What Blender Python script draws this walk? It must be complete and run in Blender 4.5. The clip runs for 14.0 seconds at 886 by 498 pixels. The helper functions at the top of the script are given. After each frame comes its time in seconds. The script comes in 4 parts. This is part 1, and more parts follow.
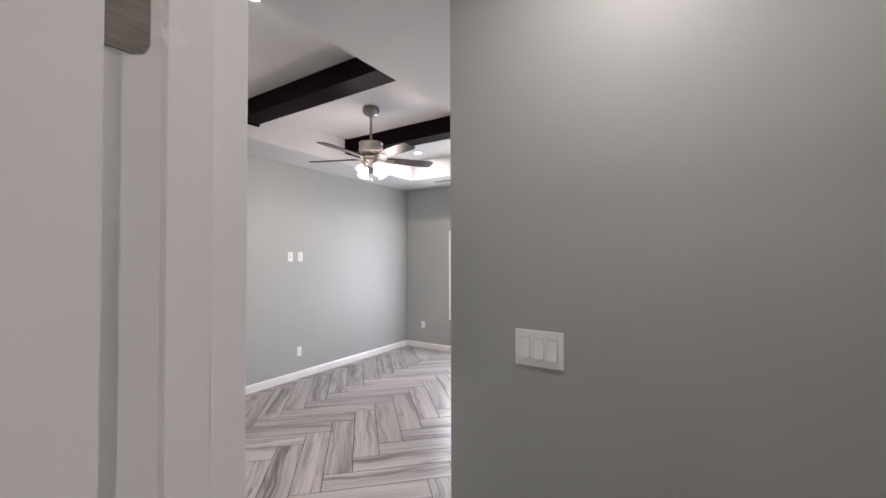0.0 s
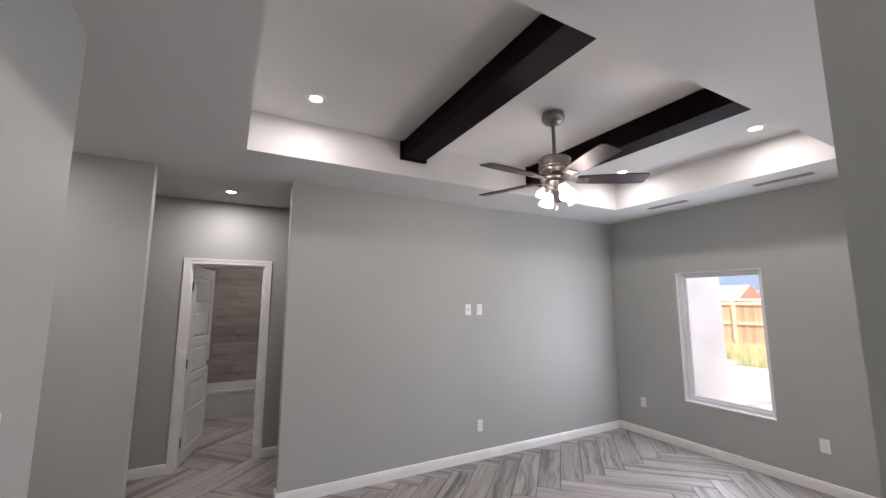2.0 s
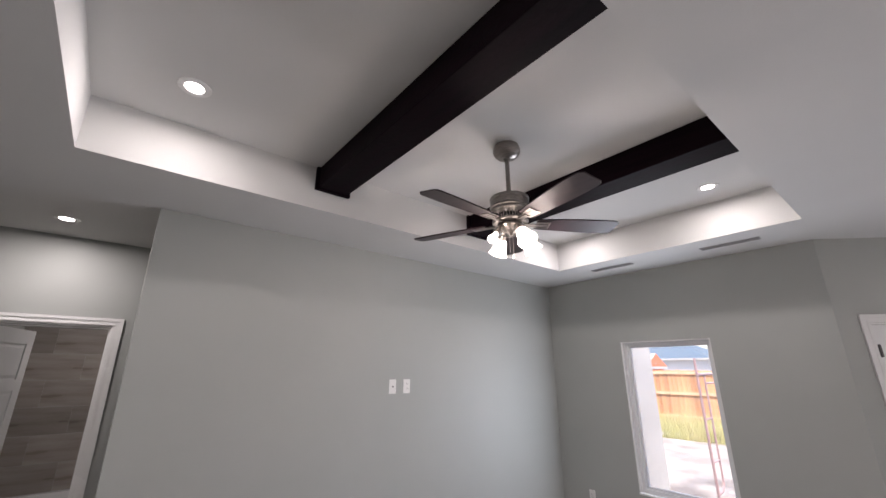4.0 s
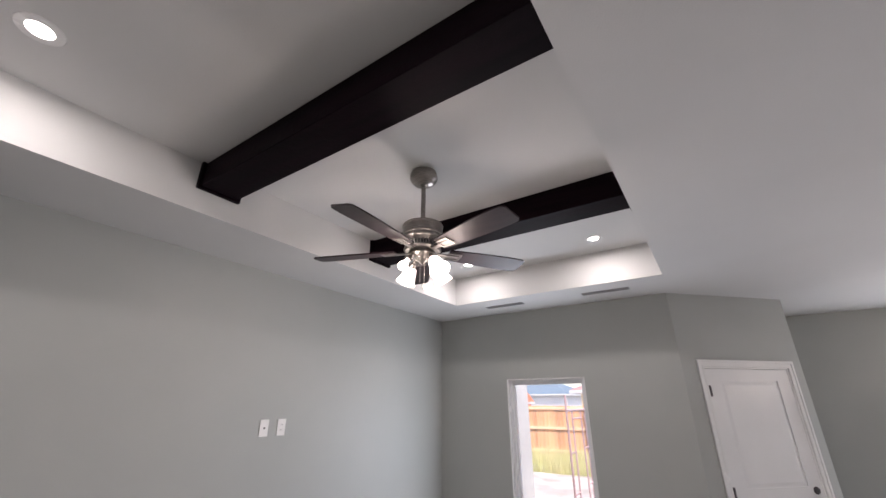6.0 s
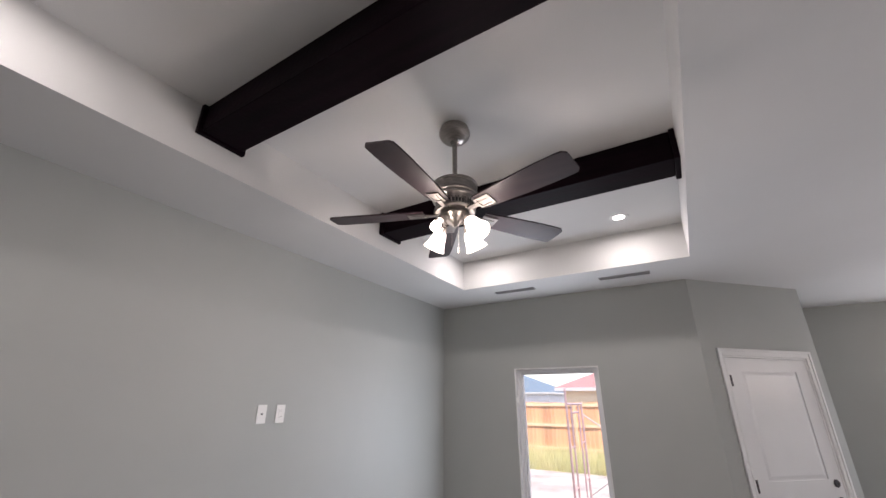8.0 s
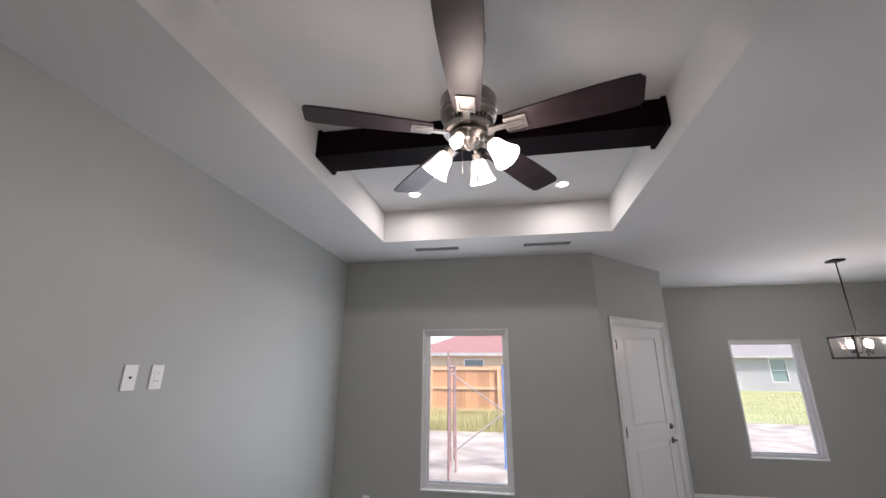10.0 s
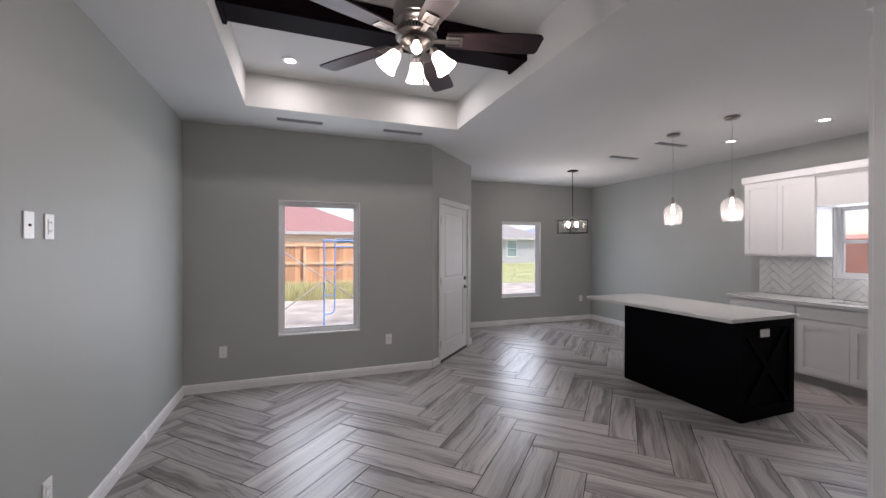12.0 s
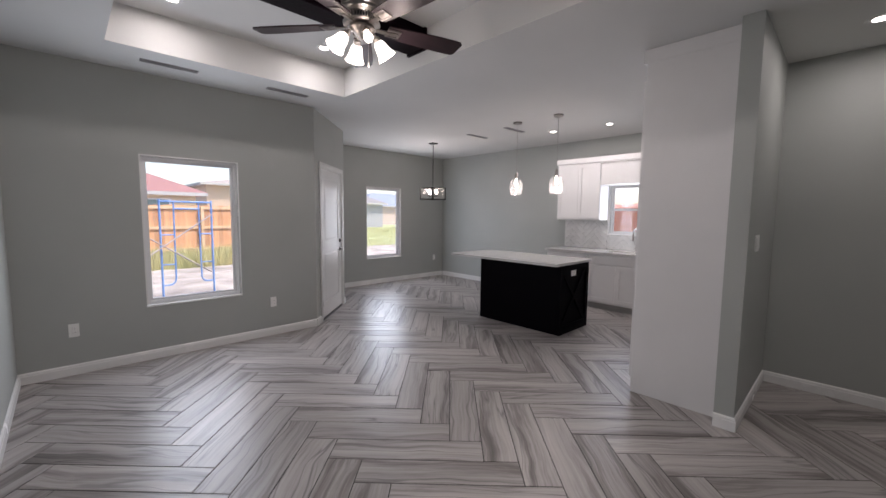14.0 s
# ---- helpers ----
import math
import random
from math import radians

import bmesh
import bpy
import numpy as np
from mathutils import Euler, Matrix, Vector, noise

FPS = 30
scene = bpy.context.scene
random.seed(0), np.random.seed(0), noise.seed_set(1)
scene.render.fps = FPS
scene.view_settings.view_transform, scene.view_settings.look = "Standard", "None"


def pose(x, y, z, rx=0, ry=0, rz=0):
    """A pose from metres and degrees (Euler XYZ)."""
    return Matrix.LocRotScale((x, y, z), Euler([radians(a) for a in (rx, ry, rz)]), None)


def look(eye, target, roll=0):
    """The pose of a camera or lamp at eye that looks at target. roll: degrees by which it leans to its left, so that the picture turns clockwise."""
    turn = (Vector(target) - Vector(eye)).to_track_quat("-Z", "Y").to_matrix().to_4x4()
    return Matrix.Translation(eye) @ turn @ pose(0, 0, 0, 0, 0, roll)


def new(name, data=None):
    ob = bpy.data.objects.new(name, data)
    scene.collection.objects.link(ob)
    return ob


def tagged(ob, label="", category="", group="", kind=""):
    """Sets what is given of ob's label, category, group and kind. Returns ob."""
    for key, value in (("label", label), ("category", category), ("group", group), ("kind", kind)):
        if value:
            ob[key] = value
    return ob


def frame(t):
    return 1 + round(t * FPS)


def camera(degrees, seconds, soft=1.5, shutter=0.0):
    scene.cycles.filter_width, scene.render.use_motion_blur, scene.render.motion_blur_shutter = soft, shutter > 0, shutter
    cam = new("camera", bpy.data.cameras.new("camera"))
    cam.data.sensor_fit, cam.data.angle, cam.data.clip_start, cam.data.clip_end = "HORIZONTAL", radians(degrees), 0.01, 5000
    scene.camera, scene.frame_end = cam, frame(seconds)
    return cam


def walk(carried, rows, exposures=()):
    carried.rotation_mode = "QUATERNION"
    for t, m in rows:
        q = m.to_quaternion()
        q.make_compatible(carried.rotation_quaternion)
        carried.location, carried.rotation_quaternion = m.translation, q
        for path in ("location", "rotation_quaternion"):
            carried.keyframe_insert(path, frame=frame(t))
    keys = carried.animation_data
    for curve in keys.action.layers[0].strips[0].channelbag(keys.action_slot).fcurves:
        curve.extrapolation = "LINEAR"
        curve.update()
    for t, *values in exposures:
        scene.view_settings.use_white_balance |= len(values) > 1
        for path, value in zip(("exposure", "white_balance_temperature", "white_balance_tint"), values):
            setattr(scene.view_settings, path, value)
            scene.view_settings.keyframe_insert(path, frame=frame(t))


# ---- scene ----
cam = camera(97.1, 14.0)
PATH = [
    (0, (0.688, 1.682, 1.571), (-0.404, 3.357, 1.607), -0.1),
    (0.3, (0.599, 1.808, 1.6), (-0.678, 3.347, 1.652), -0.2),
    (0.5, (0.529, 1.891, 1.605), (-0.858, 3.329, 1.685), -0.5),
    (0.6, (0.505, 1.961, 1.617), (-0.931, 3.35, 1.706), -0.2),
    (1, (0.367, 2.147, 1.663), (-1.221, 3.354, 1.808), -0.2),
    (1.5, (0.194, 2.306, 1.654), (-1.505, 3.34, 1.863), -0.0),
    (2, (0.033, 2.478, 1.654), (-1.712, 3.423, 1.92), 0.0),
    (2.5, (-0.155, 2.64, 1.664), (-1.882, 3.586, 2.012), 0.0),
    (5, (-0.72, 2.859, 1.742), (-1.95, 4.28, 2.427), -0.0),
    (5.5, (-0.739, 2.871, 1.75), (-1.859, 4.366, 2.463), 0.1),
    (6, (-0.765, 2.871, 1.735), (-1.799, 4.417, 2.469), -0.0),
    (6.5, (-0.789, 2.859, 1.718), (-1.792, 4.427, 2.451), 0.0),
    (7, (-0.842, 2.865, 1.698), (-1.841, 4.436, 2.428), 0.0),
    (7.5, (-0.977, 2.915, 1.668), (-1.976, 4.486, 2.399), 0.2),
    (10, (-1.866, 3.122, 1.616), (-2.188, 5.009, 2.195), 0.2),
    (10.5, (-2.06, 3.047, 1.55), (-2.115, 4.993, 2.006), 0.2),
    (11, (-2.234, 2.903, 1.473), (-2.049, 4.87, 1.786), 0.1),
    (11.5, (-2.359, 2.721, 1.475), (-1.929, 4.669, 1.617), 0.1),
    (12, (-2.552, 2.599, 1.468), (-1.862, 4.476, 1.465), 0.1),
    (12.5, (-2.782, 2.511, 1.491), (-1.855, 4.281, 1.398), 0.4),
    (13, (-2.915, 2.476, 1.468), (-1.81, 4.137, 1.329), 0.3),
    (13.5, (-3.075, 2.437, 1.472), (-1.822, 3.987, 1.310), 0.6),
    (14, (-3.286, 2.475, 1.453), (-1.903, 3.909, 1.275), 0.6),
]
walk(cam, [(t, look(eye, target, roll)) for t, eye, target, roll in PATH],
     [(0, 2.3, 6680, 19.5), (0.6, 2.2, 6680, 19.5), (1.5, 2.05, 6680, 19.5), (2.5, 1.85, 6680, 19.5), (5, 1.75, 6680, 19.5), (7.5, 1.75, 6680, 19.5), (10, 1.45, 6630, 18.5), (12, 1.32, 6630, 18.5), (14, 1.39, 6630, 18.5)])

# ---- world, sun, lights ----
world = bpy.data.worlds.new("world")
scene.world = world
world.use_nodes = True
wn = world.node_tree
sky = wn.nodes.new("ShaderNodeTexSky")
sky.sky_type = "NISHITA"
sky.sun_disc = False
sky.sun_elevation, sky.sun_rotation = radians(58), radians(135)
sky.dust_density, sky.air_density, sky.ozone_density = 1.5, 1.0, 0.6
wn.links.new(sky.outputs[0], wn.nodes["Background"].inputs[0])
wn.nodes["Background"].inputs[1].default_value = 0.12


def lamp(name, kind, energy, color, m, **kw):
    d = bpy.data.lights.new(name, kind)
    d.energy, d.color = energy, color
    for k, v in kw.items():
        if k == "size":
            if kind == "AREA":
                d.size = v
            else:
                d.shadow_soft_size = v
        elif k == "size_y":
            d.shape, d.size_y = "RECTANGLE", v
        elif k == "disk":
            d.shape = "DISK"
        elif k == "spot":
            d.spot_size, d.spot_blend = radians(v), 0.8
        elif k == "spread":
            d.spread = radians(v)
        elif k == "angle":
            d.angle = radians(v)
    ob = new(name, d)
    ob.matrix_world = m
    return ob


WARM, LED = (1.0, 0.90, 0.82), (1.0, 0.96, 0.93)
DAY = (0.80, 0.90, 1.0)
sun_dir = Vector((math.sin(radians(135)) * math.cos(radians(58)), math.cos(radians(135)) * math.cos(radians(58)), math.sin(radians(58))))
lamp("sun", "SUN", 2.8, (1.0, 0.95, 0.88), look(sun_dir * 30, (0, 0, 0)), angle=8.0)
SPOT_W, FAN_W, WIN_W = 3.0, 1.4, 9.5
# sky light standing in the openings of the windows, facing into the rooms
lamp("daylight", "AREA", WIN_W, DAY, pose(-2.33, 7.158, 1.26, -90, 0, 0), size=0.80, size_y=1.38)
lamp("daylight", "AREA", WIN_W * 1.05, DAY, pose(1.52, 9.238, 1.26, -90, 0, 0), size=0.80, size_y=1.38)
lamp("daylight", "AREA", WIN_W * 0.26, DAY, pose(3.207, 4.815, 1.55, 90, 0, 90), size=0.84, size_y=0.76)
scene.view_settings.exposure = 0.0


# ---- materials ----
def mat(name, color, rough=0.5, metal=0.0, spec=0.5):
    m = bpy.data.materials.new(name)
    m.use_nodes = True
    b = m.node_tree.nodes["Principled BSDF"]
    b.inputs["Base Color"].default_value = (*color, 1)
    b.inputs["Roughness"].default_value = rough
    b.inputs["Metallic"].default_value = metal
    b.inputs["Specular IOR Level"].default_value = spec
    return m


def nodes_of(m):
    t = m.node_tree
    return t, t.nodes["Principled BSDF"], t.nodes.new, t.links.new


def varied(name, c1, c2, scale=2.0, rough=0.5, bump=0.0, bump_scale=200.0, metal=0.0, rough_var=0.0, stretch=(1, 1, 1), detail=4, spec=0.5, far=0.0):
    """Two colours mixed by broad noise, with a fine bump and an uneven roughness."""
    m = mat(name, c1, rough, metal, spec)
    t, b, N, L = nodes_of(m)
    tc, mp = N("ShaderNodeTexCoord"), N("ShaderNodeMapping")
    mp.inputs["Scale"].default_value = stretch
    L(tc.outputs["Object"], mp.inputs[0])
    n1 = N("ShaderNodeTexNoise")
    n1.inputs["Scale"].default_value, n1.inputs["Detail"].default_value = scale, detail
    L(mp.outputs[0], n1.inputs["Vector"])
    r = N("ShaderNodeValToRGB")
    r.color_ramp.elements[0].position, r.color_ramp.elements[0].color = 0.3, (*c1, 1)
    r.color_ramp.elements[1].position, r.color_ramp.elements[1].color = 0.7, (*c2, 1)
    L(n1.outputs[0], r.inputs[0])
    L(r.outputs[0], b.inputs["Base Color"])
    if rough_var:
        mr = N("ShaderNodeMapRange")
        mr.inputs["To Min"].default_value, mr.inputs["To Max"].default_value = rough - rough_var, rough + rough_var
        L(n1.outputs[0], mr.inputs[0])
        L(mr.outputs[0], b.inputs["Roughness"])
    if bump:
        n2 = N("ShaderNodeTexNoise")
        n2.inputs["Scale"].default_value, n2.inputs["Detail"].default_value = bump_scale, 3
        L(tc.outputs["Object"], n2.inputs["Vector"])
        bp = N("ShaderNodeBump")
        bp.inputs["Strength"].default_value, bp.inputs["Distance"].default_value = bump, 0.002
        L(n2.outputs[0], bp.inputs["Height"])
        L(bp.outputs[0], b.inputs["Normal"])
    return m


def glow(name, color, strength):
    m = mat(name, (0.8, 0.8, 0.8), 0.4)
    b = m.node_tree.nodes["Principled BSDF"]
    b.inputs["Emission Color"].default_value = (*color, 1)
    b.inputs["Emission Strength"].default_value = strength
    return m


def glass(name, tint=(1, 1, 1), milk=0.0, edge=0.5):
    """Thin clear glass: mostly see-through, glossier at a slant, with a little milkiness."""
    m = bpy.data.materials.new(name)
    m.use_nodes = True
    t = m.node_tree
    t.nodes.clear()
    out, tr, gl, mx, lw, pw, ml = (t.nodes.new(n) for n in ("ShaderNodeOutputMaterial", "ShaderNodeBsdfTransparent", "ShaderNodeBsdfGlossy", "ShaderNodeMixShader", "ShaderNodeLayerWeight", "ShaderNodeMath", "ShaderNodeMath"))
    tr.inputs[0].default_value = (*tint, 1)
    gl.inputs["Roughness"].default_value = 0.02
    pw.operation, pw.inputs[1].default_value = "POWER", 4.0
    ml.operation, ml.inputs[1].default_value, ml.inputs[2].default_value = "MULTIPLY_ADD", edge, 0.03
    t.links.new(lw.outputs["Facing"], pw.inputs[0])
    t.links.new(pw.outputs[0], ml.inputs[0])
    t.links.new(ml.outputs[0], mx.inputs[0])
    body = tr.outputs[0]
    if milk:
        tl, m2 = t.nodes.new("ShaderNodeBsdfTranslucent"), t.nodes.new("ShaderNodeMixShader")
        tl.inputs[0].default_value = (0.9, 0.9, 0.9, 1)
        m2.inputs[0].default_value = milk
        t.links.new(tr.outputs[0], m2.inputs[1]); t.links.new(tl.outputs[0], m2.inputs[2])
        body = m2.outputs[0]
    t.links.new(body, mx.inputs[1])
    t.links.new(gl.outputs[0], mx.inputs[2])
    t.links.new(mx.outputs[0], out.inputs[0])
    return m


def tile_wood(name):
    """Porcelain plank that looks like bleached grey wood: each plank has its own tone and streaks along its length (local x)."""
    m = mat(name, (0.4, 0.38, 0.36), 0.3)
    t, b, N, L = nodes_of(m)
    oi = N("ShaderNodeObjectInfo")
    geo = N("ShaderNodeNewGeometry")
    add = N("ShaderNodeMath"); add.operation = "ADD"
    L(oi.outputs["Random"], add.inputs[0]); L(geo.outputs["Random Per Island"], add.inputs[1])
    mul = N("ShaderNodeMath"); mul.operation = "MULTIPLY"; mul.inputs[1].default_value = 37.0
    L(add.outputs[0], mul.inputs[0])
    cmb = N("ShaderNodeCombineXYZ")
    L(mul.outputs[0], cmb.inputs[0]); L(mul.outputs[0], cmb.inputs[1]); L(mul.outputs[0], cmb.inputs[2])
    uv = N("ShaderNodeUVMap"); uv.uv_map = "plank"
    va = N("ShaderNodeVectorMath"); va.operation = "ADD"
    L(uv.outputs[0], va.inputs[0]); L(cmb.outputs[0], va.inputs[1])
    # wavy grain: broad pale bands, grey streaks and thin dark veins
    warp = N("ShaderNodeTexNoise"); warp.inputs["Scale"].default_value = 2.0; warp.inputs["Detail"].default_value = 2
    L(va.outputs[0], warp.inputs["Vector"])

    def along(sx, sy, amount):
        q = N("ShaderNodeMapping"); q.inputs["Scale"].default_value = (sx, sy, 1.0)
        L(va.outputs[0], q.inputs[0])
        w = N("ShaderNodeVectorMath"); w.operation = "MULTIPLY_ADD"; w.inputs[1].default_value = (0.2, amount, 0)
        L(warp.outputs["Color"], w.inputs[0]); L(q.outputs[0], w.inputs[2])
        return w.outputs[0]
    g = N("ShaderNodeTexNoise"); g.inputs["Scale"].default_value = 1.2; g.inputs["Detail"].default_value = 7; g.inputs["Roughness"].default_value = 0.66
    L(along(0.45, 6.8, 0.9), g.inputs["Vector"])
    ramp = N("ShaderNodeValToRGB")
    e = ramp.color_ramp.elements
    e[0].position, e[0].color = 0.33, (0.140, 0.124, 0.117, 1)
    e[1].position, e[1].color = 0.70, (0.47, 0.435, 0.42, 1)
    for p, c in ((0.42, (0.235, 0.212, 0.201, 1)), (0.475, (0.345, 0.318, 0.305, 1)), (0.55, (0.405, 0.375, 0.362, 1))):
        k = e.new(p); k.color = c
    L(g.outputs[0], ramp.inputs[0])
    fine = N("ShaderNodeTexNoise"); fine.inputs["Scale"].default_value = 1.0; fine.inputs["Detail"].default_value = 4
    L(along(1.2, 55.0, 2.5), fine.inputs["Vector"])
    fr_ = N("ShaderNodeMapRange"); fr_.inputs["From Min"].default_value = 0.3; fr_.inputs["From Max"].default_value = 0.6; fr_.inputs["To Min"].default_value = 0.76; fr_.inputs["To Max"].default_value = 1.0
    L(fine.outputs[0], fr_.inputs[0])
    v = N("ShaderNodeTexNoise"); v.inputs["Scale"].default_value = 1.0; v.inputs["Detail"].default_value = 3
    L(along(0.3, 7.0, 1.0), v.inputs["Vector"])
    ridge = N("ShaderNodeMath"); ridge.operation = "SUBTRACT"; ridge.inputs[1].default_value = 0.47
    L(v.outputs[0], ridge.inputs[0])
    ab = N("ShaderNodeMath"); ab.operation = "ABSOLUTE"; L(ridge.outputs[0], ab.inputs[0])
    vr = N("ShaderNodeMapRange"); vr.inputs["From Min"].default_value = 0.0; vr.inputs["From Max"].default_value = 0.016; vr.inputs["To Min"].default_value = 0.52; vr.inputs["To Max"].default_value = 1.0
    L(ab.outputs[0], vr.inputs[0])
    mm = N("ShaderNodeMath"); mm.operation = "MULTIPLY"; L(fr_.outputs[0], mm.inputs[0]); L(vr.outputs[0], mm.inputs[1])
    mx = N("ShaderNodeMix"); mx.data_type = "RGBA"; mx.blend_type = "MULTIPLY"; mx.inputs[0].default_value = 1.0
    L(ramp.outputs[0], mx.inputs[6]); L(mm.outputs[0], mx.inputs[7])
    # tone of each plank
    fr = N("ShaderNodeMath"); fr.operation = "FRACT"; L(add.outputs[0], fr.inputs[0])
    tone = N("ShaderNodeMapRange"); tone.inputs["To Min"].default_value = 0.86; tone.inputs["To Max"].default_value = 1.12
    L(fr.outputs[0], tone.inputs[0])
    hs = N("ShaderNodeHueSaturation"); L(tone.outputs[0], hs.inputs["Value"]); L(mx.outputs[2], hs.inputs["Color"])
    L(hs.outputs[0], b.inputs["Base Color"])
    rr = N("ShaderNodeMapRange"); rr.inputs["To Min"].default_value = 0.33; rr.inputs["To Max"].default_value = 0.41
    L(g.outputs[0], rr.inputs[0]); L(rr.outputs[0], b.inputs["Roughness"])
    bp = N("ShaderNodeBump"); bp.inputs["Strength"].default_value = 0.05; bp.inputs["Distance"].default_value = 0.002
    L(g.outputs[0], bp.inputs["Height"]); L(bp.outputs[0], b.inputs["Normal"])
    return m


WALL = varied("sage_grey_wall_paint", (0.368, 0.385, 0.368), (0.396, 0.411, 0.394), 1.3, 0.55, 0.10, 320, rough_var=0.06)
CEIL = varied("white_ceiling_paint", (0.60, 0.60, 0.59), (0.63, 0.63, 0.62), 1.1, 0.8, 0.3, 180)
TRIM = varied("white_trim_enamel", (0.76, 0.76, 0.75), (0.81, 0.81, 0.80), 3, 0.26, 0.05, 90, rough_var=0.06)
DOORW = varied("white_door_enamel", (0.72, 0.72, 0.72), (0.77, 0.77, 0.77), 2, 0.30, 0.08, 60, rough_var=0.06)
CABW = varied("white_cabinet_paint", (0.70, 0.69, 0.69), (0.74, 0.73, 0.73), 2, 0.38, 0.05, 80, rough_var=0.06)
PLATE = mat("white_plate_plastic", (0.8, 0.8, 0.78), 0.3)
SLOT = mat("dark_slot", (0.03, 0.03, 0.03), 0.6)
GROUT = varied("grey_grout", (0.035, 0.033, 0.031), (0.055, 0.052, 0.049), 14, 0.9, 0.3, 300)
PLANK = tile_wood("grey_wood_look_tile")
NICKEL = varied("brushed_nickel", (0.25, 0.23, 0.215), (0.36, 0.33, 0.31), 30, 0.32, metal=1.0, rough_var=0.07, stretch=(1, 1, 8))
BLACKM = mat("black_metal", (0.02, 0.018, 0.018), 0.4, 0.6)
BEAM = varied("dark_stained_beam_wood", (0.0015, 0.0005, 0.0012), (0.0085, 0.003, 0.0056), 3.4, 0.6, 0.7, 40, spec=0.06, rough_var=0.1, stretch=(0.6, 6, 6), detail=7)
BLADE = varied("dark_walnut_blade", (0.012, 0.006, 0.008), (0.024, 0.013, 0.015), 4, 0.42, 0.1, 120, rough_var=0.08, stretch=(1, 7, 1), spec=0.28)
ESPRESSO = varied("espresso_cabinet_paint", (0.0010, 0.0006, 0.0014), (0.002, 0.0012, 0.0026), 3, 0.55, 0.15, 70, rough_var=0.08, spec=0.05)
QUARTZ = varied("white_speckled_quartz", (0.52, 0.51, 0.50), (0.62, 0.61, 0.60), 160, 0.16, rough_var=0.04)
BULB = glow("warm_bulb", (1.0, 0.88, 0.78), 7.0)
SHADE = glow("lit_frosted_glass", (1.0, 0.90, 0.80), 1.5)
LEDM = glow("led_disc", (1.0, 0.95, 0.90), 4.0)
# the milk puts the bright haze over the outdoor view into the pane
PANE = glass("hazed_window_glass", (1, 1, 1), 0.05)
CRISP = glass("lantern_glass", (0.96, 0.96, 0.96), 0.008, 0.3)
CLEAR = glass("clear_lamp_glass", (0.97, 0.97, 0.97), 0.04, 0.35)
VINYL = mat("white_vinyl_window", (0.78, 0.79, 0.80), 0.3)


# ---- builders ----
def cells(bm, us, vs, w0, w1, holes, m):
    """A slab over the grid us x vs, from w0 to w1, with the holes left out; m maps (u, v, w) to the place."""
    us, vs = sorted(set(us)), sorted(set(vs))
    solid = lambda i, j: 0 <= i < len(us) - 1 and 0 <= j < len(vs) - 1 and not any(
        a <= (us[i] + us[i + 1]) / 2 <= b and c <= (vs[j] + vs[j + 1]) / 2 <= d for a, b, c, d in holes)
    made = {}

    def v(i, j, k):
        if (i, j, k) not in made:
            made[i, j, k] = bm.verts.new(m @ Vector((us[i], vs[j], (w0, w1)[k])))
        return made[i, j, k]
    for i in range(len(us) - 1):
        for j in range(len(vs) - 1):
            if not solid(i, j):
                continue
            bm.faces.new([v(i, j, 0), v(i, j + 1, 0), v(i + 1, j + 1, 0), v(i + 1, j, 0)])
            bm.faces.new([v(i, j, 1), v(i + 1, j, 1), v(i + 1, j + 1, 1), v(i, j + 1, 1)])
            for di, dj, a, b in ((-1, 0, (i, j), (i, j + 1)), (1, 0, (i + 1, j + 1), (i + 1, j)), (0, -1, (i + 1, j), (i, j)), (0, 1, (i, j + 1), (i + 1, j + 1))):
                if not solid(i + di, j + dj):
                    bm.faces.new([v(*a, 0), v(*a, 1), v(*b, 1), v(*b, 0)])
    bmesh.ops.recalc_face_normals(bm, faces=bm.faces)
    return bm


def box(bm, x0, y0, z0, x1, y1, z1, bevel=0.0, seg=1):
    r = bmesh.ops.create_cube(bm, size=1, matrix=Matrix.Translation(((x0 + x1) / 2, (y0 + y1) / 2, (z0 + z1) / 2)) @ Matrix.Diagonal((abs(x1 - x0), abs(y1 - y0), abs(z1 - z0), 1)))
    if bevel:
        es = list({e for v in r["verts"] for e in v.link_edges})
        bmesh.ops.bevel(bm, geom=es, offset=bevel, segments=seg, profile=0.5, affect="EDGES")
    return bm


def boxes(*specs, bevel=0.0, seg=1):
    bm = bmesh.new()
    for s in specs:
        box(bm, *s, bevel=bevel, seg=seg)
    return bm


def lathe(bm, prof, seg=32, m=Matrix.Identity(4), cap=True):
    """Turn a profile of (radius, z) about z."""
    rings = []
    for r, z in prof:
        rings.append([bm.verts.new(m @ Vector((max(r, 1e-4) * math.cos(2 * math.pi * k / seg), max(r, 1e-4) * math.sin(2 * math.pi * k / seg), z))) for k in range(seg)])
    for a, b in zip(rings, rings[1:]):
        for k in range(seg):
            bm.faces.new([a[k], a[(k + 1) % seg], b[(k + 1) % seg], b[k]])
    if cap:
        bm.faces.new(rings[0][::-1])
        bm.faces.new(rings[-1])
    bmesh.ops.recalc_face_normals(bm, faces=bm.faces)
    return bm


def rod(bm, a, b, r, seg=12):
    a, b = Vector(a), Vector(b)
    m = Matrix.Translation(a) @ (b - a).to_track_quat("Z", "Y").to_matrix().to_4x4()
    return lathe(bm, [(r, 0), (r, (b - a).length)], seg, m)


